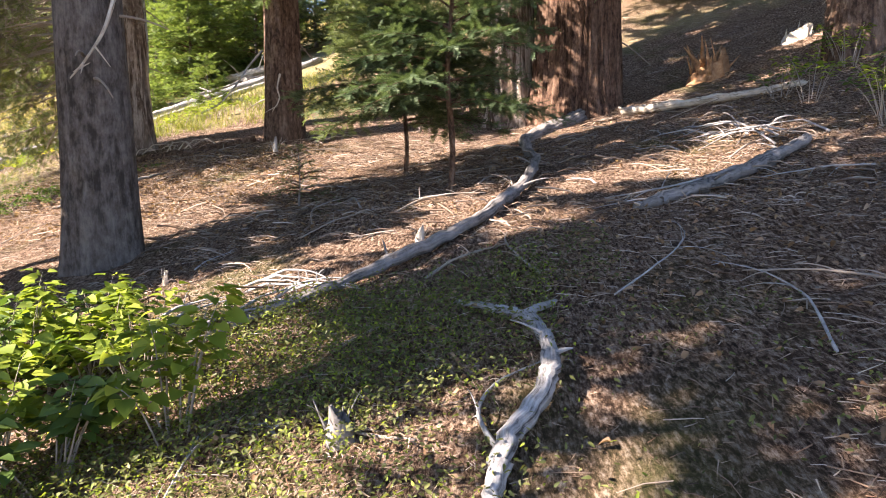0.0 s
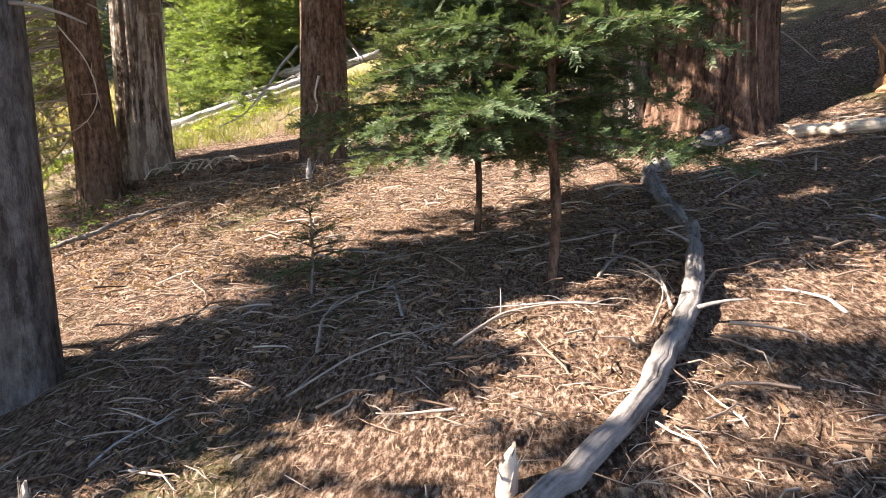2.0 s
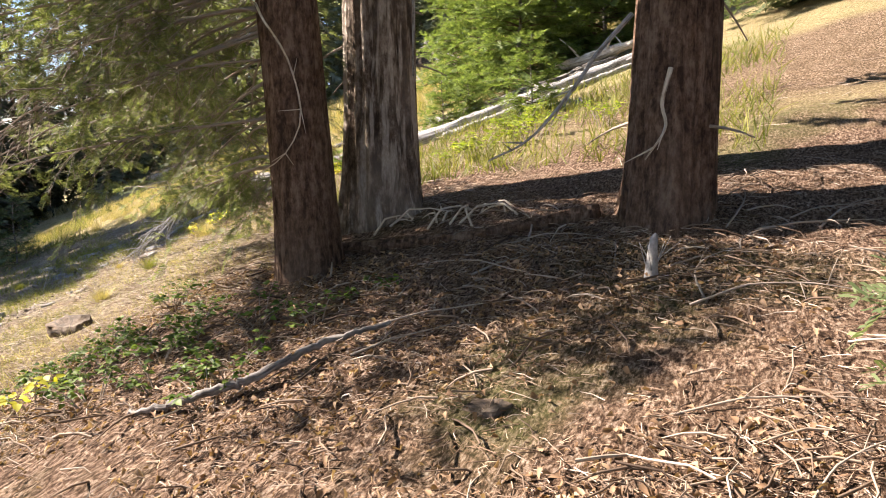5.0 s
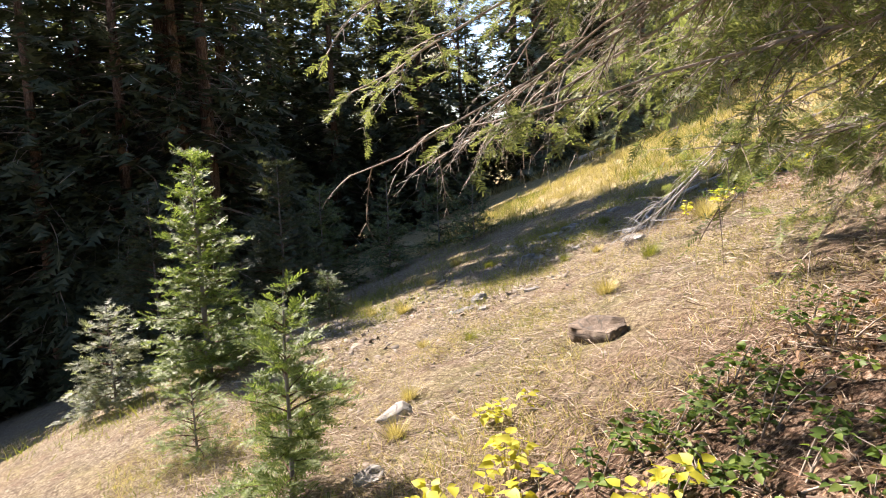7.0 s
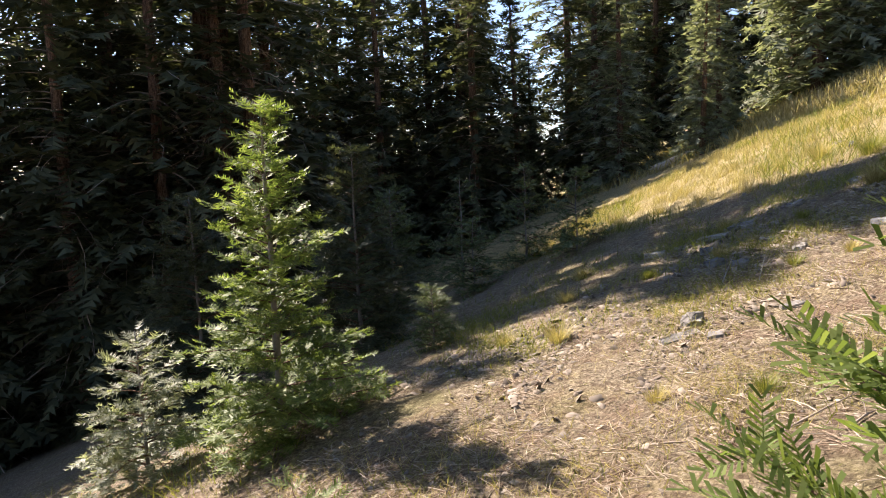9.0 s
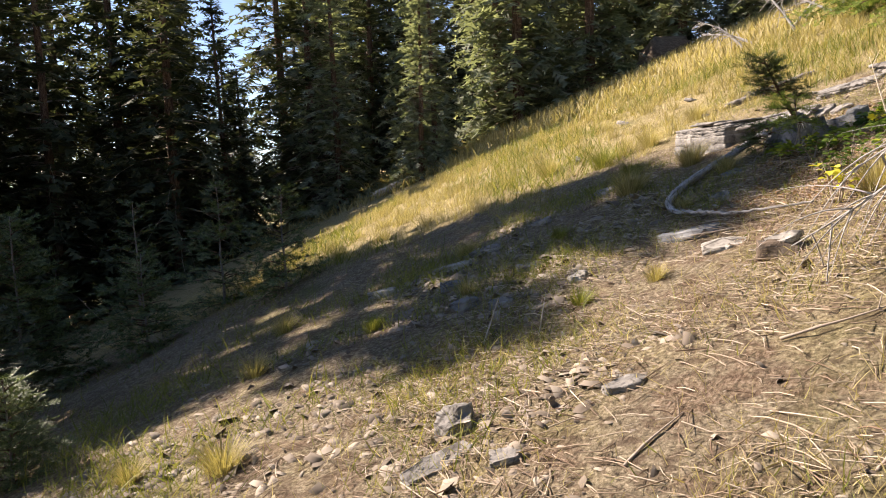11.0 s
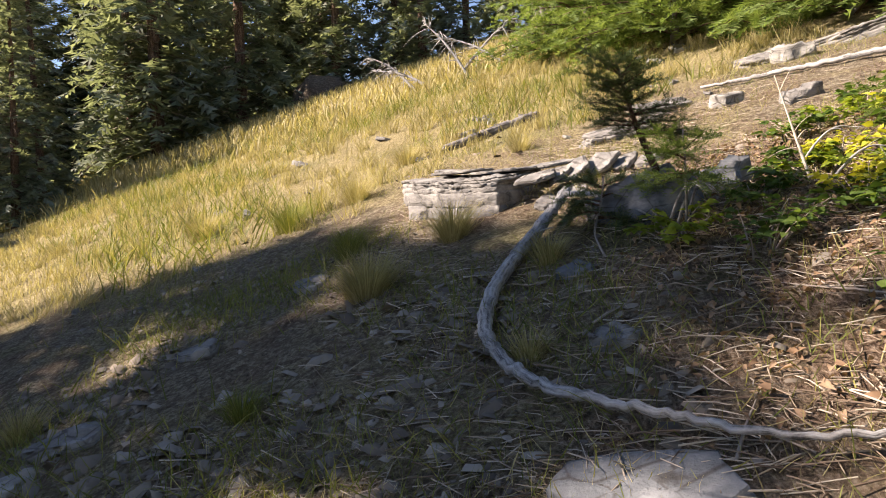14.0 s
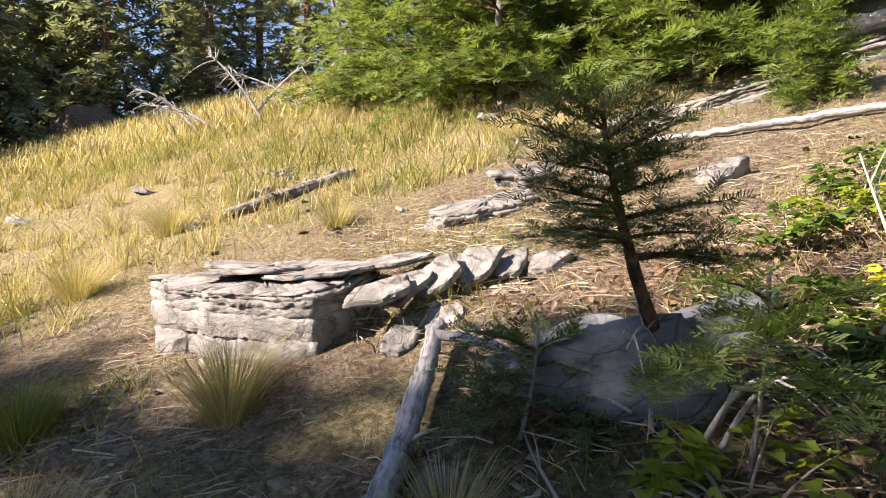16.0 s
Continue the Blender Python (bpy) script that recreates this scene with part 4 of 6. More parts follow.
def log_shape(r, cracks=13, depth=0.16, knots=0.2):
    ph = r.uniform(0, 6.28, 6)

    def shape(u, a):
        c = np.abs(np.sin(0.5 * cracks * a + 3 * u + ph[0] + 0.6 * np.sin(9 * u + ph[1]))) ** 0.5
        k = np.sin(23 * u + ph[2]) * np.sin(2 * a + ph[3]) + 0.6 * np.sin(51 * u + 3 * a + ph[4])
        return 1 - depth * (1 - c) * 2 + knots * 0.5 * k
    return shape


def side_stub(p, d, ln, rad, droop=0.0):
    u = np.linspace(0, 1, 6)
    path = np.asarray(p)[None] + unit(d)[None] * (u * ln)[:, None]
    path[:, 2] -= droop * ln * u ** 2
    return tube(path, rad * (1 - 0.75 * u), 6)


def fallen_log(label, points, lift, radii, mat, seed, limbs=(), sides=22, n=70, name="fallen_log", splinter=True, smoothness=1.0):
    r = np.random.default_rng(seed)
    path = lay(points, lift, n)
    path += r.normal(0, 0.004, path.shape)
    origin = path[n // 2].copy()
    log = thing(name, label, "log", pose(*origin))
    rad = np.interp(np.linspace(0, 1, n), np.linspace(0, 1, len(radii)), radii)
    part("stem", grained(path - origin, rad, sides, log_shape(r, 13, 0.16 * smoothness, 0.2 * smoothness)), mat, log, smooth=True)
    for i, (at_share, d, ln, rr) in enumerate(limbs):
        part("broken_limb", side_stub(path[int(at_share * (n - 1))] - origin, d, ln, rr, 0.2), mat, log)
    if splinter:
        for e, s in ((0, -1), (n - 1, 1)):
            t = unit(path[min(e + 1, n - 1)] - path[max(e - 1, 0)]) * s
            for k in range(3):
                off = unit(r.normal(0, 1, 3)) * rad[e] * 0.55
                part("splinter", side_stub(path[e] - origin + off - t * 0.03, t + r.normal(0, 0.2, 3), rad[e] * r.uniform(1.2, 2.6), rad[e] * 0.28), M_PALEWOOD, log)
    return log


fallen_log("grey weathered log lying across sunlit litter", ((-1.2, 3.15), (-0.75, 3.38), (-0.4, 3.58), (0.14, 4.12), (0.42, 4.62), (0.64, 5.2), (0.82, 5.98)), [0.02, 0.05, 0.05, 0.06, 0.07], [0.018, 0.03, 0.037, 0.041, 0.044, 0.04, 0.036], M_LOGBARK, 101,
           [(0.12, (0.3, 1, 0.3), 0.35, 0.012), (0.3, (-0.2, 1, 0.6), 0.3, 0.01), (0.7, (0.8, -0.4, 0.5), 0.25, 0.012), (0.9, (-1, 0.4, 0.8), 0.2, 0.012)])
fallen_log("bleached forked branch curving over low greenery", ((0.1, 1.62), (0.17, 1.86), (0.3, 2.05), (0.36, 2.24), (0.36, 2.45), (0.33, 2.62), (0.22, 2.82), (0.05, 3.02)), [0.02, 0.05, 0.08, 0.07, 0.04, 0.02], [0.026, 0.034, 0.031, 0.026, 0.02, 0.01], M_DRIFT, 102,
           [(0.72, (0.62, 0.85, 0.12), 0.62, 0.022), (0.45, (0.9, 0.3, 0.4), 0.09, 0.014), (0.55, (-0.8, 0.4, 0.5), 0.16, 0.008)])
fallen_log("blue-grey log half buried in brown needles", ((1.12, 3.95), (1.5, 4.08), (1.95, 4.3), (2.45, 4.65)), [0.02, 0.035, 0.05], [0.036, 0.048, 0.048, 0.034], M_LOGBARK, 103, [(0.35, (0.2, -1, 0.6), 0.2, 0.012), (0.8, (-0.3, 1, 0.5), 0.25, 0.01)])
fallen_log("long silver log lying up the sunny clearing", ((-7.7, 15.2), (-6.7, 15.8), (-5.2, 17.8), (-3.4, 19.6)), 0.08, [0.12, 0.15, 0.13, 0.09], M_DRIFT, 104, [(0.5, (-0.8, 0.3, 0.6), 0.7, 0.04), (0.75, (0.9, -0.3, 0.5), 0.6, 0.03), (0.9, (-0.5, 0.3, 0.9), 0.5, 0.03)])
fallen_log("grey log behind the silver log in the clearing", ((-6.6, 15.3), (-5.4, 16.4), (-4.2, 18.0)), 0.05, [0.06, 0.08, 0.05], M_DRIFT, 105)
fallen_log("thin pale log below the massive trunk", ((2.1, 8.1), (2.55, 7.55), (3.1, 7.0), (3.5, 6.75)), 0.04, [0.05, 0.05, 0.045, 0.03], M_PALEWOOD, 106)
fallen_log("curved silver log with cracked grain lying on the slope", ((-10.86, 15.86), (-10.98, 15.4), (-11.17, 14.7), (-11.19, 14.15), (-10.98, 13.68), (-10.72, 13.4), (-10.42, 13.16), (-10.15, 13.06), (-9.88, 13.04)), [0.10, 0.07, 0.06, 0.05, 0.08, 0.04], [0.028, 0.036, 0.036, 0.034, 0.025, 0.017, 0.011, 0.007], M_DRIFT, 107, smoothness=0.32, limbs=
           [(0.03, (0.5, -0.85, 0.05), 0.85, 0.02), (0.2, (0.8, 0.2, 0.5), 0.14, 0.01), (0.55, (-0.5, 0.3, 0.8), 0.06, 0.01)], n=120)
fallen_log("thin white log lying on the upper slope", ((-9.55, 18.55), (-8.85, 18.1), (-8.1, 17.6), (-7.3, 17.05)), 0.05, [0.014, 0.024, 0.03, 0.03], M_DRIFT, 108, smoothness=0.3)
fallen_log("short grey log in dry grass", ((-12.25, 19.3), (-11.75, 19.65), (-11.2, 19.95)), 0.04, [0.05, 0.06, 0.05], M_LOGBARK, 109)
fallen_log("white log at the far forest edge", ((-27.6, 27.2), (-26.8, 27.9), (-26.0, 28.3)), 0.15, [0.12, 0.15, 0.1], M_PALEWOOD, 110)
fallen_log("tangled bleached log high on the slope", ((-6.4, 20.6), (-5.6, 20.4), (-4.6, 20.3)), 0.2, [0.1, 0.12, 0.08], M_PALEWOOD, 111, [(0.3, (-0.6, -0.2, 0.8), 0.8, 0.03), (0.6, (0.4, -0.6, 0.8), 0.7, 0.03), (0.8, (-0.5, 0.3, 0.7), 0.6, 0.02)])
fallen_log("bare root running from the hemlock to the peeling trunk", ((-4.6, 9.72), (-4.0, 9.68), (-3.4, 9.75), (-2.75, 10.1)), 0.01, [0.06, 0.05, 0.05, 0.07], M_BARK_BROWN, 112, splinter=False)
fallen_log("crooked pale branch on trampled litter", ((-4.35, 7.62), (-4.05, 7.7), (-3.78, 7.86), (-3.6, 8.18), (-3.35, 8.4)), [0.02, 0.05, 0.06, 0.05], [0.012, 0.02, 0.022, 0.018, 0.01], M_LOGBARK, 113)
fallen_log("dark root stretching from the massive trunk", ((1.7, 8.6), (1.0, 7.9), (0.85, 7.0), (0.83, 6.15)), 0.02, [0.12, 0.08, 0.06, 0.04], M_LOGBARK, 114)


def stump(label, x, y, radius, height, mat, seed, spikes=0.6, sides=26, shards=6):
    """A broken stump with a jagged rim and a hollow top."""
    r = np.random.default_rng(seed)
    ob = thing("tree_stump", label, "stump", at(x, y, -0.04 - 0.45 * radius, 0))
    u = np.array([0, 0.06, 0.15, 0.3, 0.5, 0.7, 0.85, 1.0])
    a = np.linspace(0, 2 * np.pi, sides, endpoint=False)
    jag = r.random(sides)
    rim = 1 - spikes * (0.5 + 0.5 * np.sin(a + r.uniform(0, 6))) * 0.7 - spikes * 0.35 * (jag + np.roll(jag, 1) + np.roll(jag, 2)) / 3
    rad = radius * (1 + 0.4 * np.exp(-u * 9)[:, None] * (0.5 + 0.5 * np.cos(5 * a + 1)[None])) * (1 + 0.09 * np.sin(9 * a)[None] + 0.05 * r.normal(0, 1, (8, sides)) + 0.12 * np.round(r.random(sides))[None])
    rad = rad * (1 - 0.35 * u[:, None])
    V = np.stack([rad * np.cos(a), rad * np.sin(a), u[:, None] * height * (1 + (rim - 1) * u[:, None])], -1).reshape(-1, 3)
    i, j = np.meshgrid(np.arange(7), np.arange(sides), indexing="ij")
    p, q = (i * sides + j).ravel(), (i * sides + (j + 1) % sides).ravel()
    F = np.concatenate([np.stack([p, q, q + sides], 1), np.stack([p, q + sides, p + sides], 1)])
    inner = np.stack([0.55 * radius * np.cos(a), 0.55 * radius * np.sin(a), np.full(sides, height * 0.42)], -1)
    top = 7 * sides + np.arange(sides)
    inn = len(V) + np.arange(sides)
    V = np.concatenate([V, inner, [[0, 0, height * 0.36]]])
    nx = np.roll(np.arange(sides), -1)
    F = np.concatenate([F, np.stack([top, top[nx], inn[nx]], 1), np.stack([top, inn[nx], inn], 1), np.stack([inn, inn[nx], np.full(sides, len(V) - 1)], 1)])
    part("body", (V, F), mat, ob)
    for k in range(shards):
        t, q = r.uniform(0, 6.28), r.uniform(0.3, 0.95)
        foot = (q * radius * np.cos(t), q * radius * np.sin(t), height * r.uniform(0.15, 0.5))
        part("splinter", side_stub(foot, (r.normal(0, 0.3) + 0.3 * np.cos(t), r.normal(0, 0.3) + 0.3 * np.sin(t), 1), height * r.uniform(0.25, 0.7), radius * r.uniform(0.06, 0.17)), mat, ob)
    return ob


stump("broken stump of rotten orange wood in a sun fleck", 3.42, 9.0, 0.24, 0.62, M_ROT, 121, 1.0, 34, 30)
stump("small weathered grey stump among low greenery", -0.33, 2.1, 0.05, 0.2, M_LOGBARK, 122, 0.5, 16)
stump("thin pale snag standing in sunlit litter", -0.14, 4.02, 0.032, 0.22, M_PALEWOOD, 123, 0.5, 12)
stump("low bleached stub of a dead sapling", -2.2, 9.1, 0.035, 0.32, M_DRIFT, 124, 0.6, 12)
stump("grey broken stub on shaded litter", -1.75, 4.25, 0.02, 0.16, M_PALEWOOD, 125, 0.5, 10)
stump("rotten pale log end above the shrubs", 4.7, 9.3, 0.2, 0.35, M_PALEWOOD, 127, 0.6)
snag = old_tree("bare leaning grey snag on the upper slope", -11.2, 30.0, 0.1, 3.6, M_LOGBARK, 128, (-0.22, 0.1), (2.4, 0.5, 2, 2, 3), sides=16, rings=24)


# ---- stones ----
def stone(label, x, y, size, seed, mat, yaw=0, tilt=(8, -10), sink=0.3, strata=0.0, cuts=10, name="stone", group=""):
    r = np.random.default_rng(seed)
    V, F = rock_mesh(size, r, strata * 0.4, cuts)
    m = pose(x, y, gz(x, y) + size[2] * (0.5 - sink), tilt[0], tilt[1], yaw)
    return solid(name, (V, F), mat, label, "rock", m, group)


def layered_boulder(label, x, y, outline, thick, seed, mat, tilt=(0, 0), yaw=0, name="boulder", group="", sunk=0.12, n=150, step=0.009):
    """A block of slate: beds of uneven thickness, each stepping in and out along its own broken edge."""
    r = np.random.default_rng(seed)
    ob = thing(name, label, "rock", pose(x, y, gz(x, y) - sunk, tilt[0], tilt[1], yaw), group)
    c = np.array(outline, float)
    c = np.concatenate([c, c[:1]])
    run = np.concatenate([[0], np.cumsum(np.linalg.norm(np.diff(c, axis=0), axis=1))])
    u = np.linspace(0, run[-1], n, endpoint=False)
    base = np.stack([np.interp(u, run, c[:, 0]), np.interp(u, run, c[:, 1])], -1)
    mid = base.mean(0)
    out = unit(np.concatenate([base - mid, np.zeros((n, 1))], 1))[:, :2]
    sweep = 0.02 * np.sin(u * 7 + r.uniform(0, 6)) + 0.012 * np.sin(u * 17 + r.uniform(0, 6))
    z = 0.0
    for k, h in enumerate(thick):
        cut = np.zeros(n)
        at_edge = 0
        while at_edge < n:
            w = int(r.integers(4, 22))
            cut[at_edge:at_edge + w] = r.normal(0, step)
            at_edge += w
        inset = sweep + cut - 0.006 * k + r.normal(0, 0.003, n)
        sag = 0.012 * np.sin(u * 2.2 + k * 0.4)
        rings = []
        for w, zz in ((-0.004, z), (0.0, z + 0.15 * h), (0.004, z + 0.5 * h), (0.0, z + 0.85 * h), (-0.007, z + h)):
            p = base + out * (inset + w + r.normal(0, 0.004, n))[:, None]
            rings.append(np.concatenate([p, (zz + sag + r.normal(0, 0.003, n))[:, None]], 1))
        for w in (0.8, 0.5, 0.2):
            p = mid + (base + out * (inset - 0.02)[:, None] - mid) * w
            rings.append(np.concatenate([p, (z + h + sag * w + r.normal(0, 0.008, n))[:, None]], 1))
        V = np.concatenate(rings + [np.array([[mid[0], mid[1], z + h]])])
        m = len(rings)
        i, j = np.meshgrid(np.arange(m - 1), np.arange(n), indexing="ij")
        p, q = (i * n + j).ravel(), (i * n + (j + 1) % n).ravel()
        kk = np.arange(n)
        F = np.concatenate([np.stack([p, q, q + n], 1), np.stack([p, q + n, p + n], 1), np.stack([(m - 1) * n + kk, (m - 1) * n + (kk + 1) % n, np.full(n, m * n)], 1)])
        part("stone_bed", (V, F), mat, ob)
        z += h * 0.98
    return ob


layered_boulder("large layered grey boulder half set into the slope", -11.5, 16.6, ((-0.74, 0.66), (-0.5, 0.12), (-0.3, -0.14), (0.0, -0.34), (0.2, -0.46), (0.34, -0.26), (0.5, 0.3), (0.2, 0.9), (-0.4, 0.95)), (0.36, 0.1, 0.045, 0.03, 0.02, 0.012), 131, M_STONE, (5, -4), 0, sunk=0.33, step=0.016)
for i, (x, y, s, yaw, tilt, lift) in enumerate(((-11.05, 16.2, (0.42, 0.26, 0.05), 35, (8, -14), 0.19), (-10.95, 16.35, (0.34, 0.2, 0.06), 40, (10, -30), 0.14), (-10.8, 16.4, (0.32, 0.2, 0.06), 30, (16, -34), 0.13), (-10.62, 16.45, (0.34, 0.22, 0.07), 35, (18, -32), 0.11), (-10.45, 16.5, (0.3, 0.18, 0.06), 45, (12, -28), 0.08), (-10.28, 16.45, (0.26, 0.18, 0.07), 20, (16, -26), 0.05), (-11.3, 16.5, (0.6, 0.32, 0.04), 15, (2, -4), 0.25), (-11.65, 16.7, (0.5, 0.34, 0.04), -20, (2, -2), 0.3), (-11.0, 16.75, (0.5, 0.3, 0.05), 10, (6, -8), 0.14), (-11.75, 16.95, (0.5, 0.3, 0.04), -35, (3, 3), 0.26), (-10.98, 16.02, (0.24, 0.16, 0.06), 60, (20, -20), 0.05), (-10.8, 16.15, (0.22, 0.16, 0.05), 15, (16, -22), 0.04))):
    r = np.random.default_rng(141 + i)
    V, F = slab_mesh(r, int(r.integers(5, 8)))
    solid("slate_slab", (V * np.array((s[0], s[1], s[2] * 0.55)) * 0.5, F), M_STONE, "loose tilted slab of grey slate on the boulder", "rock", pose(x, y, gz(x, y) + lift - 0.03, tilt[0], tilt[1], yaw), "slabs on the boulder")
stone("flat blue-grey slab lying below the curved log", -10.66, 13.12, (0.54, 0.36, 0.06), 151, M_STONE_BLUE, -24, (12, -10), 0.25, 0.0, 8, "flat_stone")
stone("pale flat stone at the edge of the path", -10.3, 12.72, (0.3, 0.18, 0.05), 152, M_STONE_PALE, 20, (12, -10), 0.35)
# the shade on this stone's near face is put into its dark brown colour
stone("brown-faced stone with its side's shade put into the colour", -9.9, 12.3, (0.26, 0.16, 0.15), 153, M_STONE_DARK, 25, (14, -12), 0.3, 0.1)
stone("thin pale slab capping the brown-faced stone", -9.88, 12.35, (0.22, 0.13, 0.028), 160, M_STONE_PALE, 25, (16, -14), -2.2)
stone("blue-grey stone below the leaning sapling", -10.48, 15.42, (0.66, 0.36, 0.09), 154, M_STONE_BLUE, 15, (16, -18), 0.1)
stone("long blue-grey outcrop under the leaning sapling", -10.45, 15.27, (0.78, 0.36, 0.3), 159, M_STONE_BLUE, -40, (12, -14), 0.45, 0.2, 3)
stone("blue-grey stone behind the low fir", -10.03, 15.35, (0.42, 0.26, 0.16), 155, M_STONE_BLUE, -20, (14, -10), 0.2)
stone("white stone on the dry open slope", -8.05, 8.12, (0.3, 0.22, 0.16), 156, M_STONE_PALE, 30, (10, -20), 0.3)
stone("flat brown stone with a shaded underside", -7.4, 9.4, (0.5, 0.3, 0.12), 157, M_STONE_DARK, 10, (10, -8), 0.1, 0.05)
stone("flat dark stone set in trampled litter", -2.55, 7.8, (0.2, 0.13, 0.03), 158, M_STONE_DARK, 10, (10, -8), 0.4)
for i, (x, y, s, mat, yaw) in enumerate(((-10.17, 10.95, (0.2, 0.12, 0.04), M_STONE, 40), (-10.86, 10.66, (0.24, 0.16, 0.1), M_STONE, 60), (-10.72, 10.38, (0.34, 0.12, 0.04), M_STONE, 70), (-10.45, 10.45, (0.16, 0.1, 0.04), M_STONE, 20), (-12.1, 12.4, (0.24, 0.18, 0.1), M_STONE_BLUE, 10), (-12.75, 13.05, (0.24, 0.16, 0.1), M_STONE_BLUE, 50),
        (-10.7, 13.93, (0.2, 0.16, 0.08), M_STONE, 30), (-10.95, 15.1, (0.16, 0.12, 0.05), M_STONE_BLUE, 70), (-10.83, 14.66, (0.2, 0.14, 0.06), M_STONE_BLUE, 10), (-12.5, 15.6, (0.35, 0.25, 0.07), M_STONE, 0), (-13.85, 13.3, (0.36, 0.2, 0.08), M_STONE_PALE, 10), (-13.3, 13.8, (0.5, 0.18, 0.07), M_STONE_PALE, 20), (-13.1, 14.1, (0.4, 0.16, 0.07), M_STONE, 15),
        (-11.25, 12.6, (0.16, 0.12, 0.07), M_STONE_PALE, 15), (-12.0, 13.2, (0.3, 0.16, 0.06), M_STONE_BLUE, 45), (-11.7, 12.3, (0.22, 0.14, 0.05), M_STONE, 30), (-12.9, 14.9, (0.3, 0.2, 0.06), M_STONE, 0), (-8.6, 18.9, (0.5, 0.4, 0.2), M_STONE_PALE, 0), (-9.5, 17.6, (0.35, 0.25, 0.12), M_STONE_PALE, 40), (-9.1, 17.0, (0.3, 0.22, 0.12), M_STONE, 10), (-6.6, 6.9, (0.22, 0.16, 0.1), M_STONE_PALE, 50), (-7.1, 7.5, (0.2, 0.15, 0.06), M_STONE, 50))):
    stone("loose piece of broken slate lying on the slope", x, y, s, 171 + i, mat, yaw, (12, -12), 0.3, 0.0, 9, group="loose slate")
for i, (x, y, s, yaw) in enumerate(((-7.7, 19.3, (1.0, 0.45), -30), (-6.6, 19.6, (0.9, 0.45), -20), (-5.7, 20.0, (0.8, 0.4), -30), (-8.6, 19.3, (0.5, 0.35), 10), (-10.3, 17.6, (0.4, 0.18), 10), (-9.9, 18.2, (0.3, 0.18), 40), (-4.6, 14.9, (0.6, 0.3), 20))):
    r = np.random.default_rng(201 + i)
    o = broken_outline(40, 7, r, 0.02) * np.array(s)[None]
    layered_boulder("pale layered outcrop lying flush with the upper slope", x, y, o, (0.12, 0.04, 0.03, 0.03), 221 + i, M_STONE, (11, -12), yaw, "outcrop", "upper outcrops", 0.16, 90, 0.02)
mr = random.Random(77)
for i in range(40):
    x, y = mr.uniform(-15.5, -8.0), mr.uniform(16.4, 22.5)
    if -0.45 * x + 0.9 * y < 20.3 or (-12.2 < x < -10.7 and y < 17.6):
        continue
    w = mr.uniform(0.1, 0.32)
    stone("pale flat stone lying in the dry meadow", x, y, (w, w * mr.uniform(0.4, 0.7), w * mr.uniform(0.14, 0.26)), 900 + i, M_STONE_PALE if i % 3 else M_STONE, mr.uniform(0, 180), (11, -12), 0.15, group="stones in the meadow")
stone("dark boulder on the far skyline of the meadow", -24.4, 47.9, (3.6, 2.4, 2.2), 211, M_STONE_DARK, 20, (5, -10), 0.3, 0.05, 10, "boulder")


# ---- leafy shrubs ----
def leaf_template(width=0.55, fold=0.18, curl=0.2):
    ys = [0.0, 0.3, 0.65, 1.0]
    ws = [0.0, width, width * 0.8, 0.0]
    V = [(0, y, -curl * y * y) for y in ys]
    V += [(s * w * 0.5, y - 0.05, fold * w - curl * y * y) for y, w in zip(ys[1:3], ws[1:3]) for s in (-1, 1)]
    F = [(0, 1, 4), (0, 5, 1), (1, 2, 6), (1, 6, 4), (1, 5, 7), (1, 7, 2), (2, 3, 6), (2, 7, 3)]
    return np.array(V, float), np.array(F, int)


LEAF_BROAD, LEAF_NARROW = leaf_template(0.7), leaf_template(0.42)


def shrub(label, x, y, height, spread, stems, leaves, leaf_len, mat, seed, tpl=LEAF_BROAD, name="leafy_shrub", group=""):
    """Thin stems with leaves set in sprays."""
    r = np.random.default_rng(seed)
    ob = thing(name, label, "shrub", at(x, y), group)
    P, D = [], []
    for k in range(stems):
        a, ln = r.uniform(0, 6.28), height * r.uniform(0.6, 1.1)
        tip = np.array([np.cos(a) * spread * r.uniform(0.2, 1), np.sin(a) * spread * r.uniform(0.2, 1), ln])
        base = np.array([np.cos(a), np.sin(a), 0]) * spread * 0.15
        base[2] = gz(x + base[0], y + base[1]) - gz(x, y) - 0.02
        tip[2] += gz(x + tip[0], y + tip[1]) - gz(x, y)
        u = np.linspace(0, 1, 6)
        path = base + (tip - base)[None] * u[:, None]
        path[:, 2] += 0.18 * ln * np.sin(np.pi * u)
        part("stem", tube(path, 0.0045 * (1.2 - u), 4, cap=False), M_DEADTWIG, ob)
        n = leaves
        s = r.uniform(0.3, 1.0, n) ** 0.7
        i = np.minimum((s * 5).astype(int), 4)
        p = path[i] + (path[i + 1] - path[i]) * (s * 5 - i)[:, None]
        b = r.uniform(0, 6.28, n)
        d = np.stack([np.cos(b), np.sin(b), r.uniform(-0.25, 0.35, n)], -1)
        P.append(p + d * leaf_len * r.uniform(0.1, 0.7, n)[:, None])
        D.append(d)
    P, D = np.concatenate(P), np.concatenate(D)
    up = np.array([0, 0, 1.0]) + r.normal(0, 0.35, P.shape)
    part("foliage", scatter(tpl, basis(D, up), P, leaf_len * r.uniform(0.55, 1.2, len(P))), mat, ob, kind="stuff")
    return ob


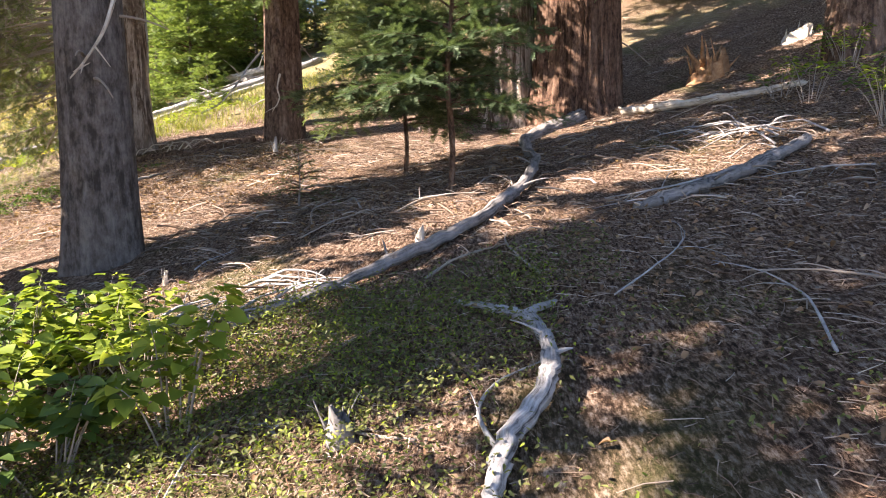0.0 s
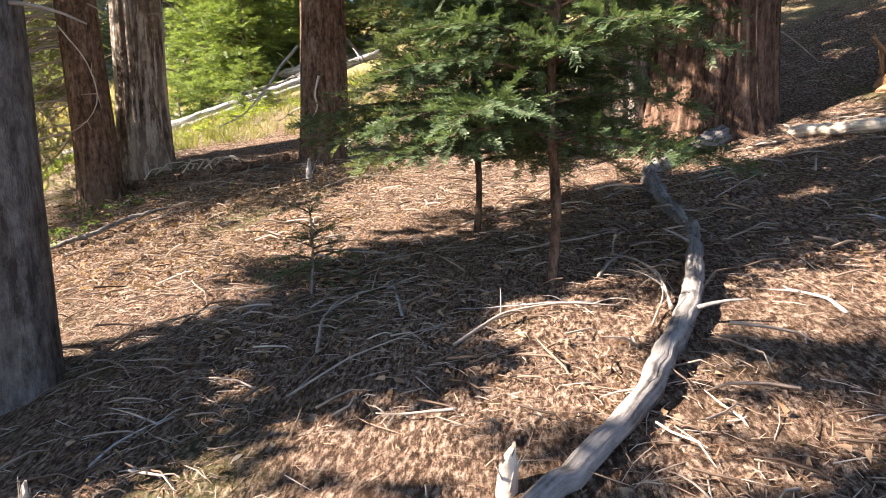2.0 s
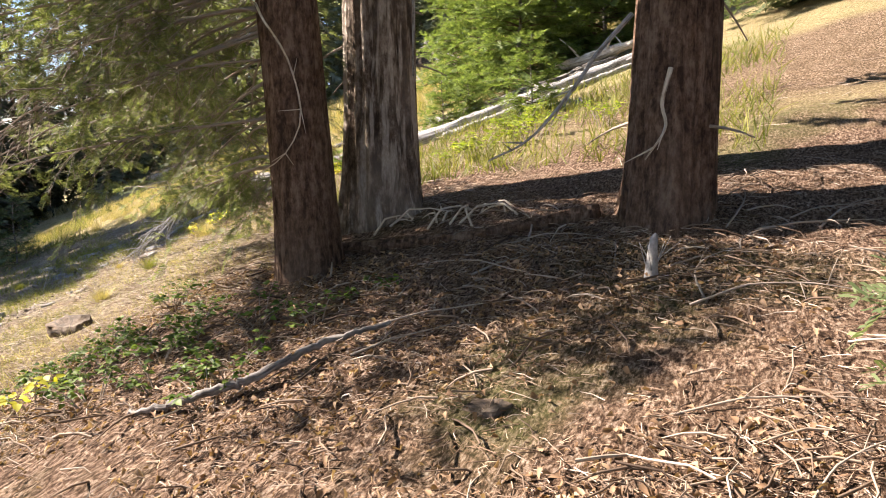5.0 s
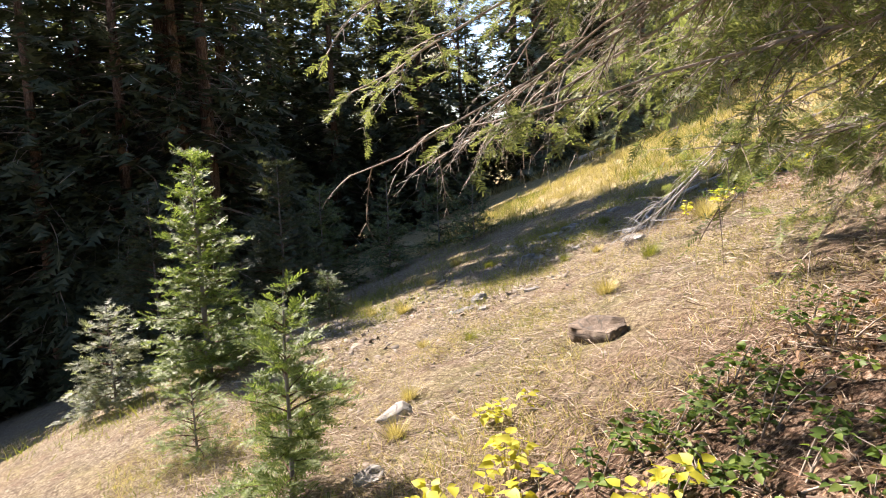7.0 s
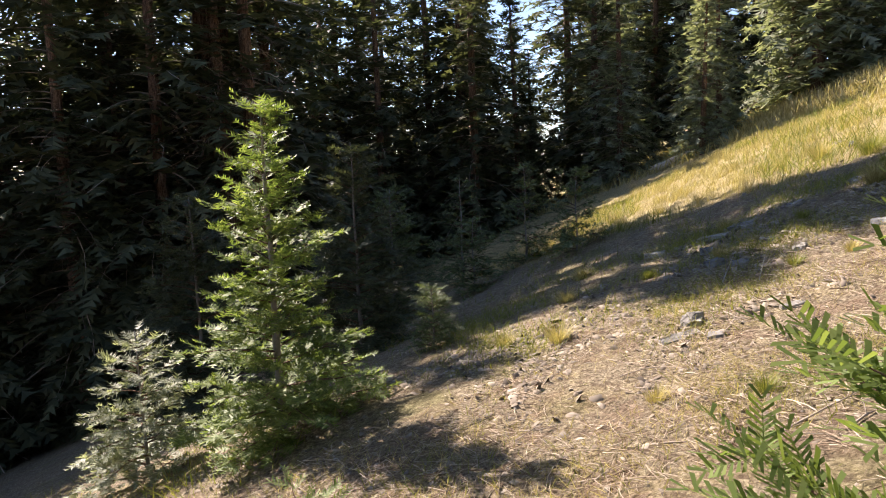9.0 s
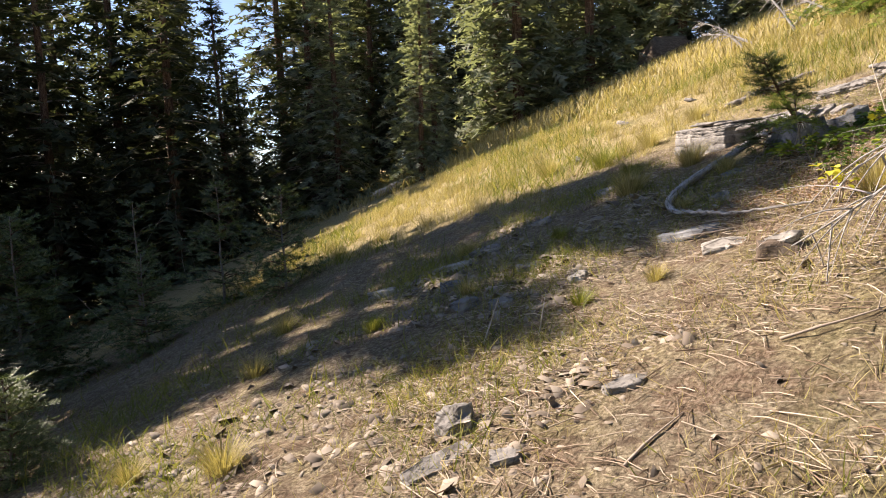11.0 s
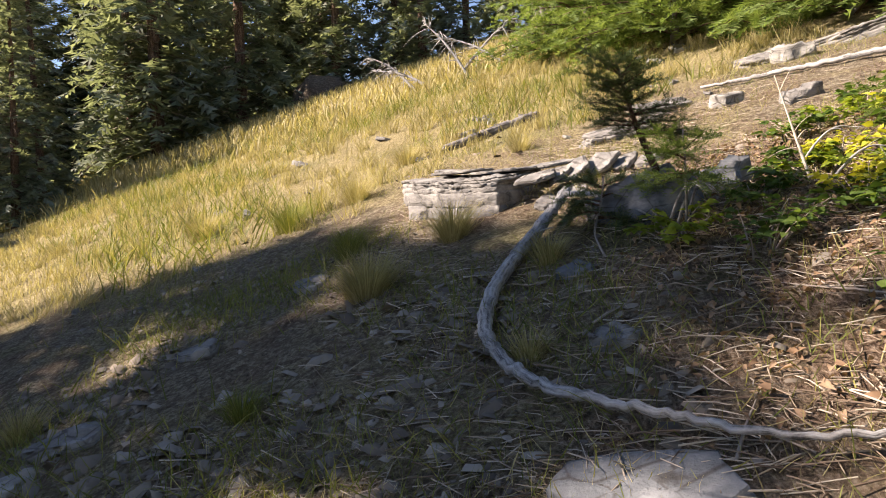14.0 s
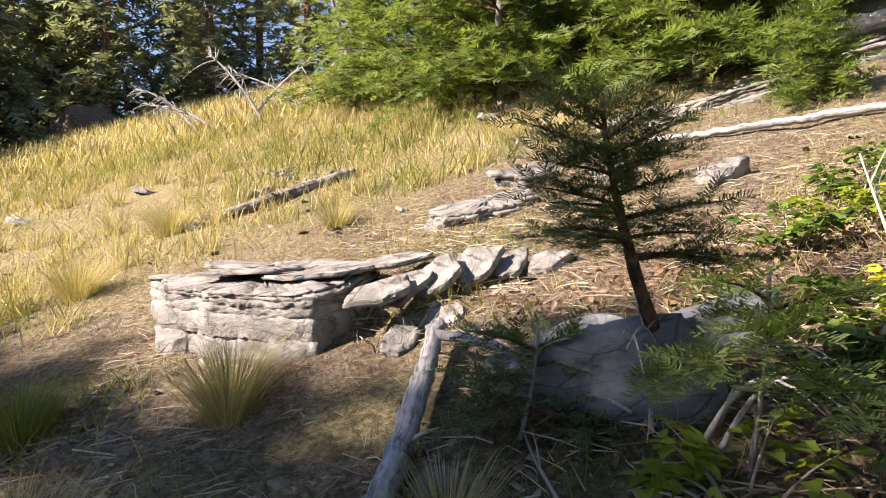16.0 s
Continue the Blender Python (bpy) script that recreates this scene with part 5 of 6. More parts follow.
sr = random.Random(9)
for i in range(26):
    x, y = sr.uniform(-2.75, -0.95), sr.uniform(2.0, 4.6)
    if (x + 0.95) > -0.2 * (y - 2) and y > 3.0:
        x -= 0.5
    y = y if y < 3.5 else 3.5 - 0.6 * (y - 3.5)
    shrub("lime-green leafy shrub catching the sun", x, y, sr.uniform(0.22, 0.5), 0.3, 8, 20, sr.uniform(0.05, 0.085), M_LEAF_LIME if sr.random() < 0.5 else M_LEAF_GREEN, 230 + i, group="leafy shrubs by the start")
for i in range(12):
    x, y = sr.uniform(2.9, 4.6), sr.uniform(4.6, 7.8)
    shrub("green shrub under the trees uphill", x, y, sr.uniform(0.3, 0.6), 0.38, 8, 16, 0.065, M_LEAF_GREEN if i % 3 else M_LEAF_LIME, 260 + i, LEAF_NARROW, group="shrubs uphill")
for i, (x, y, h, mat) in enumerate(((-5.57, 7.27, 0.26, M_LEAF_YELLOW), (-6.22, 7.75, 0.26, M_LEAF_YELLOW), (-5.40, 7.80, 0.20, M_LEAF_YELLOW), (-6.29, 7.37, 0.24, M_LEAF_YELLOW), (-6.90, 8.24, 0.20, M_LEAF_YELLOW), (-6.01, 7.54, 0.24, M_LEAF_YELLOW), (-9.75, 13.05, 0.3, M_LEAF_YELLOW), (-9.45, 13.25, 0.34, M_LEAF_LIME), (-9.2, 13.0, 0.4, M_LEAF_YELLOW))):
    shrub("yellow autumn shrub with broad thin leaves", x, y, h * 0.75, 0.18, 5, 8, 0.062, mat, 280 + i, group="yellow shrubs")
for i in range(26):
    x, y = -4.75 + sr.uniform(-1.1, 0.9), 8.5 + sr.uniform(-0.8, 0.65)
    shrub("low dark green shrub at the foot of the hemlock", x, y, sr.uniform(0.06, 0.17), 0.3, 6, 12, 0.042, M_LEAF_GREEN, 300 + i, group="low shrubs at the hemlock")
for i, (x, y) in enumerate(((-10.36, 14.68), (-9.95, 14.95), (-9.6, 14.6), (-9.3, 14.9), (-9.7, 15.2), (-9.1, 15.3), (-8.9, 14.7), (-9.5, 15.8), (-9.0, 16.1), (-8.6, 15.4), (-10.1, 14.3), (-8.5, 16.4))):
    shrub("low green shrub turning yellow beside the stones", x, y, sr.uniform(0.07, 0.15), 0.3, 9, 18, 0.055, (M_LEAF_LIME, M_LEAF_GREEN, M_LEAF_GREEN)[i % 3], 320 + i, group="low shrubs by the stones")
for i in range(16):
    x, y = sr.uniform(-9.9, -8.3), sr.uniform(13.6, 16.2)
    shrub("low shrub turning yellow on the slope above the log", x, y, sr.uniform(0.08, 0.2), 0.28, 8, 18, 0.05, (M_LEAF_LIME, M_LEAF_YELLOW, M_LEAF_LIME, M_LEAF_GREEN)[i % 4], 360 + i, group="yellowing shrubs on the slope")
for i in range(10):
    x, y = sr.uniform(-5.0, -2.6), sr.uniform(12.0, 14.2)
    shrub("sunlit yellow-green undergrowth behind the trunks", x, y, 0.28, 0.4, 8, 14, 0.07, M_LEAF_LIME, 340 + i, LEAF_NARROW, group="sunlit undergrowth")


# ---- loose branches ----
def loose_branch(label, x, y, length, yaw, seed, mat, rad=0.008, twigs=5, arch=0.06, name="fallen_branch", group="fallen branches"):
    r = np.random.default_rng(seed)
    c, s = math.cos(yaw), math.sin(yaw)
    b = r.normal(0, 0.12)
    pts = [(x + c * length * (u - 0.5) - s * length * b * math.sin(3.1 * u), y + s * length * (u - 0.5) + c * length * b * math.sin(3.1 * u)) for u in (0, 0.35, 0.7, 1.0)]
    path = lay(pts, [0.01, arch * length, arch * length * 0.8, 0.012], 16)
    o = path[8].copy()
    ob = thing(name, label, "branch", pose(*o), group)
    u = np.linspace(0, 1, 16)
    part("stem", tube(path - o, rad * (1.15 - 0.8 * u), 6, lambda uu, a: 1 + 0.12 * np.sin(31 * uu + 2 * a)), mat, ob, smooth=True)
    for k in range(twigs):
        i = r.integers(3, 15)
        t = unit(path[min(i + 1, 15)] - path[i - 1])
        d = unit(t + r.normal(0, 0.8, 3) + [0, 0, 0.25])
        part("twig", side_stub(path[i] - o, d, length * r.uniform(0.12, 0.35), rad * 0.5, 0.35), mat, ob)
    return ob


for i in range(46):
    x, y = sr.uniform(-1.6, 2.8), sr.uniform(2.0, 7.5)
    loose_branch("dry fallen branch on needle litter", x, y, sr.uniform(0.25, 0.9), sr.uniform(0, 3.14), 400 + i, M_DEADTWIG if i % 3 else M_DRIFT, sr.uniform(0.004, 0.009), 4)
for i in range(26):
    x, y = sr.uniform(-4.6, -0.8), sr.uniform(6.6, 10.3)
    loose_branch("dry fallen branch on trampled litter", x, y, sr.uniform(0.3, 0.9), sr.uniform(0, 3.14), 450 + i, M_DEADTWIG, sr.uniform(0.004, 0.009), 4)
for i in range(22):
    x, y = sr.uniform(-10.6, -7.2), sr.uniform(8.6, 13.0)
    loose_branch("bleached stick on the dry slope", x, y, sr.uniform(0.15, 0.55), sr.uniform(0, 3.14), 480 + i, M_DEADTWIG, sr.uniform(0.003, 0.007), 2)
for i in range(16):
    x, y = sr.uniform(-10.7, -9.0), sr.uniform(13.0, 15.4)
    loose_branch("grey stick in shade below the stones", x, y, sr.uniform(0.15, 0.6), sr.uniform(0, 3.14), 520 + i, M_DEADTWIG, sr.uniform(0.003, 0.007), 3)
for i in range(12):
    loose_branch("white bleached branch in the heap of sunlit sticks", -1.05 + sr.uniform(-0.3, 0.45), 3.75 + sr.uniform(-0.35, 0.35), sr.uniform(0.25, 0.6), sr.uniform(-0.5, 0.9), 540 + i, M_DRIFT, 0.008, 3, 0.12)
for i in range(14):
    loose_branch("broken pale stick heaped by the striped trunk", -4.05 + sr.uniform(-0.35, 0.6), 10.2 + sr.uniform(-0.12, 0.15), sr.uniform(0.2, 0.5), sr.uniform(0, 3.14), 560 + i, M_PALEWOOD, 0.009, 3, 0.25)
for i in range(10):
    loose_branch("pale stick in the sunlit heap uphill", 2.3 + sr.uniform(-0.6, 0.6), 5.5 + sr.uniform(-0.4, 0.4), sr.uniform(0.3, 0.8), sr.uniform(0, 3.14), 580 + i, M_DRIFT, 0.008, 3, 0.14)


def hanging_bough(label, start, end, seed, count=22, mat=M_DRIFT, rad=0.012, sag=0.1, spread=0.5):
    """A bleached dead bough with a fan of drooping twigs, its foot stuck in the ground."""
    r = np.random.default_rng(seed)
    start, end = np.array(start, float), np.array(end, float)
    ob = thing("dead_bough", label, "branch", pose(*start))
    u = np.linspace(0, 1, 14)
    path = (end - start)[None] * u[:, None]
    path[:, 2] -= sag * np.sin(np.pi * u)
    part("stem", tube(path, rad * (1.15 - 0.9 * u), 7), mat, ob, smooth=True)
    main = unit(end - start)
    for k in range(count):
        i = r.integers(3, 13)
        d = unit(main + r.normal(0, spread, 3))
        ln = np.linalg.norm(end - start) * r.uniform(0.15, 0.4)
        v = np.linspace(0, 1, 8)
        q = path[i] + d[None] * (v * ln)[:, None]
        q[:, 2] -= ln * r.uniform(0.2, 0.7) * v ** 2
        part("twig", tube(q, rad * 0.38 * (1.1 - v), 4), mat, ob)
    return ob


hanging_bough("bleached dead bough with drooping white twigs", (-8.75, 12.25, gz(-8.75, 12.25) + 0.75), (-9.72, 11.75, gz(-9.72, 11.75) + 0.22), 601, 26)
hanging_bough("bleached dead bough with drooping white twigs", (-8.7, 12.45, gz(-8.7, 12.45) + 0.95), (-9.55, 12.0, gz(-9.55, 12.0) + 0.4), 602, 20)
for i in range(7):
    a = sr.uniform(0, 6.28)
    x, y = -10.15 + sr.uniform(-0.3, 0.5), 14.95 + sr.uniform(-0.2, 0.2)
    hanging_bough("bleached arching dead twig in the hollow by the stones", (x, y, gz(x, y)), (x + 0.35 * math.cos(a), y + 0.3 * math.sin(a), gz(x, y) + sr.uniform(0.08, 0.24)), 620 + i, 5, M_DRIFT, 0.007, -0.12, 0.6)
hanging_bough("small bare dead branch above the low fir", (-9.7, 14.95, gz(-9.7, 14.95)), (-9.85, 15.0, gz(-9.85, 15.0) + 0.55), 603, 8, M_PALEWOOD, 0.008, 0.0, 0.7)
hanging_bough("hooked white twig on the shadow's edge", (-11.38, 11.62, gz(-11.38, 11.62)), (-11.3, 11.68, gz(-11.3, 11.68) + 0.26), 604, 1, M_DRIFT, 0.006, 0.0)
hanging_bough("straight white twig on the shadow's edge", (-11.05, 11.72, gz(-11.05, 11.72)), (-11.02, 11.76, gz(-11.02, 11.76) + 0.24), 605, 0, M_DRIFT, 0.005, 0.0)


for i, (x, y, dx, dz) in enumerate(((-14.2, 28.6, -1.6, 0.9), (-13.6, 29.2, 1.5, 1.1), (-13.2, 28.4, -1.2, 1.7), (-12.7, 29.4, 1.7, 0.7), (-14.8, 29.6, -1.4, 1.3), (-12.3, 28.8, -1.8, 1.2))):
    hanging_bough("bleached dead crown of a fallen tree on the skyline", (x, y, gz(x, y)), (x + dx, y + 0.4, gz(x + dx, y + 0.4) + dz), 640 + i, 22, M_DRIFT, 0.04, -0.15, 0.6)


# ---- litter, grass and gravel: uncountable small stuff ----
def on_ground(x, y, lift=0.0):
    return np.stack([x, y, ground_z(x, y) + lift], -1)


def stuff(name, vf, mat, label, category):
    return solid(name, vf, mat, label, category, Matrix.Identity(4), kind="stuff")


STICK = tube(np.array([(0, -0.5, 0), (0.03, 0, 0.02), (0, 0.5, 0)]), np.array([0.5, 0.42, 0.25]) * 0.02, 3, cap=False)
SHARD = (np.array([(-0.5, -0.3, 0), (0.45, -0.4, 0), (0.5, 0.25, 0), (-0.2, 0.5, 0), (-0.35, -0.2, 0.3), (0.3, -0.25, 0.34), (0.28, 0.2, 0.26), (-0.15, 0.3, 0.32)]),
         np.array([(4, 5, 6), (4, 6, 7), (0, 1, 5), (0, 5, 4), (1, 2, 6), (1, 6, 5), (2, 3, 7), (2, 7, 6), (3, 0, 4), (3, 4, 7)]))
NEEDLE = (np.array([(-0.035, -0.5, 0), (0.035, -0.5, 0), (0.0, 0.5, 0.02)]), np.array([(0, 1, 2)]))


def flat_frames(n, r, tilt=0.18):
    a = r.uniform(0, 2 * np.pi, n)
    d = np.stack([np.cos(a), np.sin(a), r.normal(0, tilt, n)], -1)
    return basis(d, np.array([0, 0, 1.0]) + r.normal(0, tilt, (n, 3)))


def strewn(n, box, r, clump=0.0):
    x, y = r.uniform(box[0], box[1], n), r.uniform(box[2], box[3], n)
    if clump:
        keep = np.sin(1.9 * x + 1.1 * np.sin(1.3 * y)) * np.sin(2.1 * y + 0.9 * np.sin(1.7 * x)) + r.normal(0, 0.5, n) > clump - 0.5
        x, y = x[keep], y[keep]
    return x, y


r = np.random.default_rng(701)
M_STRAW = stick_material("slope_straw", [(0.0, (0.17, 0.11, 0.075)), (0.5, (0.4, 0.31, 0.225)), (1.0, (0.68, 0.58, 0.46))])
g = Geo()
for n, box, lo, hi in ((26000, (-2.6, 3.6, 1.0, 8.5), 0.03, 0.17), (24000, (-5.6, 0.6, 5.5, 11.2), 0.03, 0.17), (2200, (-6.0, 5.0, 9.0, 14.0), 0.1, 0.4)):
    x, y = strewn(n, box, r, 0.2)
    k = len(x)
    ln = lo + (hi - lo) * r.random(k) ** 2
    g.add(scatter(STICK, flat_frames(k, r, 0.16), on_ground(x, y, 0.008), np.stack([0.14 + 0.6 * ln, ln, 0.14 + 0.6 * ln], -1)))
stuff("twig_litter", g.get(), M_STICKS, "dry brown twigs strewn thickly over the forest floor", "twigs")
g = Geo()
BENT = tube(np.array([(0, -0.5, 0), (0.05, -0.2, 0.05), (-0.02, 0.15, 0.07), (0.07, 0.5, 0.0)]), np.array([0.55, 0.5, 0.42, 0.2]) * 0.03, 4, cap=False)
for n, box, lo, hi in ((1900, (-2.4, 2.8, 3.4, 8.5), 0.06, 0.34), (2000, (-5.6, 0.0, 6.0, 10.8), 0.06, 0.34)):
    x, y = strewn(n, box, r, 0.3)
    k = len(x)
    ln = lo + (hi - lo) * r.random(k) ** 2
    g.add(scatter(BENT, flat_frames(k, r, 0.22), on_ground(x, y, 0.018), np.stack([0.1 + 0.55 * ln, ln, 0.16 + 0.8 * ln], -1)))
stuff("coarse_twig_litter", g.get(), M_DARKSTICKS, "crooked pale and dark dead twigs heaped on the forest floor", "twigs")
g = Geo()
for n, box, clump in ((9000, (-5.9, -1.4, 6.3, 9.6), 0.15), (6500, (-1.8, 3.6, 1.2, 8.0), 0.4), (2200, (-10.6, -8.4, 13.2, 16.2), 0.3)):
    x, y = strewn(n, box, r, clump)
    k = len(x)
    P = on_ground(x, y, 0.0) + np.stack([0 * x, 0 * x, r.uniform(0.004, 0.035, k)], -1)
    g.add(scatter(leaf_template(0.6, 0.45, 0.55), flat_frames(k, r, 0.55), P, r.uniform(0.016, 0.044, k)))
stuff("dead_leaf_litter", g.get(), M_LEAF_DEAD, "curled brown dead leaves and bark scraps on the ground", "dead leaves")
g = Geo()
for n, box in ((42000, (-2.8, 3.4, 1.0, 8.0)), (30000, (-5.6, 0.4, 5.6, 11.0))):
    x, y = strewn(n, box, r, 0.1)
    k = len(x)
    ln = r.uniform(0.03, 0.09, k)
    g.add(scatter(NEEDLE, flat_frames(k, r, 0.25), on_ground(x, y, 0.006), np.stack([0.06 + 0 * ln, ln, ln], -1)))
stuff("needle_litter", g.get(), M_NEEDLES, "fallen brown needles covering the forest floor", "needles")
g = Geo()
for n, box in ((30000, (-11.8, -5.0, 6.6, 13.4)), (11000, (-12.4, -8.2, 12.6, 18.0))):
    x, y = strewn(n, box, r, 0.1)
    k = len(x)
    ln = 0.04 + 0.2 * r.random(k) ** 2
    g.add(scatter(STICK, flat_frames(k, r, 0.16), on_ground(x, y, 0.006), np.stack([0.15 + 0.7 * ln, ln, 0.15 + 0.7 * ln], -1)))
for n, box in ((900, (-11.4, -6.5, 7.2, 13.2)), (160, (-11.6, -9.0, 13.0, 16.4))):
    x, y = strewn(n, box, r, 0.3)
    k = len(x)
    ln = 0.06 + 0.18 * r.random(k) ** 2
    g.add(scatter(BENT, flat_frames(k, r, 0.2), on_ground(x, y, 0.012), np.stack([0.08 + 0.35 * ln, ln, 0.12 + 0.5 * ln], -1)))
stuff("straw_litter", g.get(), M_STRAW, "bleached straw and twig bits on the open slope", "twigs")
g = Geo()
for n, box, lo, hi in ((7000, (-13.5, -7.0, 7.0, 12.5), 0.02, 0.085), (6000, (-14.5, -10.4, 11.0, 16.5), 0.02, 0.10), (700, (-14.0, -8.0, 12.0, 20.0), 0.04, 0.11), (700, (-2.0, 3.0, 1.0, 6.0), 0.015, 0.05), (3800, (-13.2, -10.0, 8.8, 11.6), 0.02, 0.13), (3000, (-13.6, -11.0, 12.0, 15.0), 0.02, 0.15)):
    x, y = strewn(n, box, r, 0.25)
    k = len(x)
    s = lo + (hi - lo) * r.random(k) ** 3
    g.add(scatter(SHARD, flat_frames(k, r, 0.38), on_ground(x, y, -0.006), np.stack([s, s * r.uniform(0.35, 1.0, k), s * r.uniform(0.25, 0.7, k)], -1)))
M_GRAVEL = Nodes("slate_gravel")
M_GRAVEL = M_GRAVEL.finish(M_GRAVEL.mix(M_GRAVEL.math("MULTIPLY", M_GRAVEL.noise(M_GRAVEL.coords(), 40), 0.4), M_GRAVEL.ramp(M_GRAVEL.island(), [(0.0, (0.11, 0.085, 0.065)), (0.6, (0.23, 0.19, 0.15)), (1.0, (0.36, 0.31, 0.25))]), (0.1, 0.08, 0.06)), 0.85, 0.3)
stuff("slate_gravel", g.get(), M_GRAVEL, "broken grey slate chips strewn on the slope", "gravel")

BLADE = (np.array([(-0.5, 0, 0), (0.5, 0, 0), (-0.4, 0.06, 0.4), (0.4, 0.06, 0.4), (-0.25, 0.2, 0.75), (0.25, 0.2, 0.75), (0, 0.42, 1.0)]),
         np.array([(0, 1, 3), (0, 3, 2), (2, 3, 5), (2, 5, 4), (4, 5, 6)]))


def blades(x, y, height, width, r, splay=0.35):
    """Upright bent blades; x and y are roots."""
    n = len(x)
    a = r.uniform(0, 2 * np.pi, n)
    d = np.stack([np.cos(a), np.sin(a), np.zeros(n)], -1)
    up = np.stack([r.normal(0, splay, n), r.normal(0, splay, n), np.ones(n)], -1)
    z = unit(up)
    xx = unit(np.cross(d, z))
    B = np.stack([xx, np.cross(z, xx), z], -1)
    return scatter(BLADE, B, on_ground(x, y, -0.01), np.stack([width, height, height], -1))


def tuft(label, x, y, n, height, spread, mat, seed, lean=0.5, group="grass tufts"):
    """One bunch of grass whose blades arch outwards from the root."""
    r = np.random.default_rng(seed)
    a = r.uniform(0, 6.28, n)
    q = r.random(n) ** 0.6
    px, py = np.cos(a) * spread * 0.3 * q, np.sin(a) * spread * 0.3 * q
    d = np.stack([np.cos(a), np.sin(a), 0 * a], -1)
    z = unit(np.stack([np.cos(a) * lean * q, np.sin(a) * lean * q, np.ones(n)], -1) + r.normal(0, 0.12, (n, 3)))
    xx = unit(np.cross(d, z))
    B = np.stack([xx, np.cross(z, xx), z], -1)
    h = height * r.uniform(0.5, 1.1, n)
    P = np.stack([px, py, ground_z(x + px, y + py) - gz(x, y) - 0.01], -1)
    return solid("grass_tuft", scatter(BLADE, B, P, np.stack([0.0036 + 0 * h, h, h], -1)), mat, label, "grass", at(x, y), group)


TUFTS = ((-11.6, 15.85, 420, 0.36), (-11.97, 15.1, 420, 0.4), (-13.44, 17.5, 380, 0.45), (-14.7, 18.15, 380, 0.45), (-12.7, 19.3, 320, 0.4), (-12.9, 17.9, 320, 0.4), (-12.2, 14.0, 180, 0.2), (-11.0, 13.95, 140, 0.18), (-10.95, 14.9, 200, 0.25), (-12.35, 12.75, 160, 0.2), (-12.9, 12.2, 160, 0.2), (-13.4, 11.4, 200, 0.26), (-12.0, 10.2, 220, 0.26), (-12.6, 10.0, 160, 0.22), (-11.0, 12.15, 140, 0.18), (-10.6, 12.35, 120, 0.16), (-9.55, 13.1, 260, 0.34), (-9.25, 12.8, 260, 0.36), (-9.0, 11.6, 200, 0.25), (-8.6, 10.6, 200, 0.25), (-13.55, 14.3, 200, 0.25), (-14.6, 12.6, 200, 0.3), (-9.4, 9.6, 120, 0.15), (-10.0, 9.4, 120, 0.16), (-8.4, 8.4, 140, 0.2), (-7.6, 7.9, 140, 0.2), (-12.4, 16.1, 300, 0.34), (-11.3, 18.2, 200, 0.3))
for i, (x, y, n, h) in enumerate(TUFTS):
    tuft("bunch of arching dry grass on the slope", x, y, int(n * 1.7), h * 0.82, h * 0.95, M_GRASS_GREEN if i % 4 == 2 else M_GRASS, 720 + i)
r = np.random.default_rng(760)
g = Geo()
x, y = r.uniform(-24, -7, 60000), r.uniform(14, 33, 60000)
u = -0.45 * x + 0.9 * y + 0.8 * np.sin(0.9 * x) + 0.5 * np.sin(1.7 * y + x)
patch = np.sin(1.3 * x + np.sin(0.9 * y)) * np.sin(1.1 * y) + 0.7 * np.sin(3.1 * x + 1.5 * np.sin(2.3 * y)) * np.sin(2.9 * y + x)
keep = (u > 22.0) & (patch > r.uniform(-1.0, 0.9, len(x)))
x, y = x[keep], y[keep]
g.add(blades(x, y, r.uniform(0.06, 0.2, len(x)), 0.006 + 0.0006 * np.abs(y - 13), r, 0.55))
cx, cy = r.uniform(-22, -8, 620), r.uniform(15.5, 30, 620)
keep = -0.45 * cx + 0.9 * cy > 21.2
k = 46
cx, cy, ch = np.repeat(cx[keep], k), np.repeat(cy[keep], k), np.repeat(r.uniform(0.14, 0.36, keep.sum()), k)
n = len(cx)
g.add(blades(cx + r.normal(0, 0.07, n), cy + r.normal(0, 0.07, n), ch * r.uniform(0.5, 1.1, n), 0.005 + 0.0006 * np.abs(cy - 13), r, 0.4))
x, y = r.uniform(-45, -4, 30000), r.uniform(26, 60, 30000)
keep = -0.45 * x + 0.9 * y > 24
x, y = x[keep], y[keep]
g.add(blades(x, y, r.uniform(0.25, 0.5, len(x)), r.uniform(0.03, 0.05, len(x)), r))
x, y = r.uniform(-22, -8, 26000), r.uniform(15, 30, 26000)
keep = (-0.45 * x + 0.9 * y > 21.6) & (np.sin(1.1 * x + 2 + np.sin(1.4 * y)) * np.sin(0.9 * y + 1) > 0.12)
green = blades(x[keep], y[keep], r.uniform(0.15, 0.36, keep.sum()), r.uniform(0.01, 0.016, keep.sum()), r, 0.45)
stuff("green_meadow_grass", green, M_GRASS_GREEN, "greener patches of grass among the dry meadow", "grass")
stuff("meadow_grass", g.get(), M_GRASS, "golden dry grass covering the sunny hillside", "grass")
g = Geo()
x, y = strewn(44000, (-14.5, -6.0, 6.3, 19.0), r, 0.7)
g.add(blades(x, y, r.uniform(0.03, 0.13, len(x)), r.uniform(0.003, 0.006, len(x)), r, 0.6))
x, y = strewn(22000, (-15.0, -10.6, 9.8, 16.4), r, 0.75)
g.add(blades(x, y, r.uniform(0.05, 0.2, len(x)), r.uniform(0.003, 0.006, len(x)), r, 0.6))
x, y = strewn(9000, (-6.5, -1.8, 11.4, 17.0), r, 0.3)
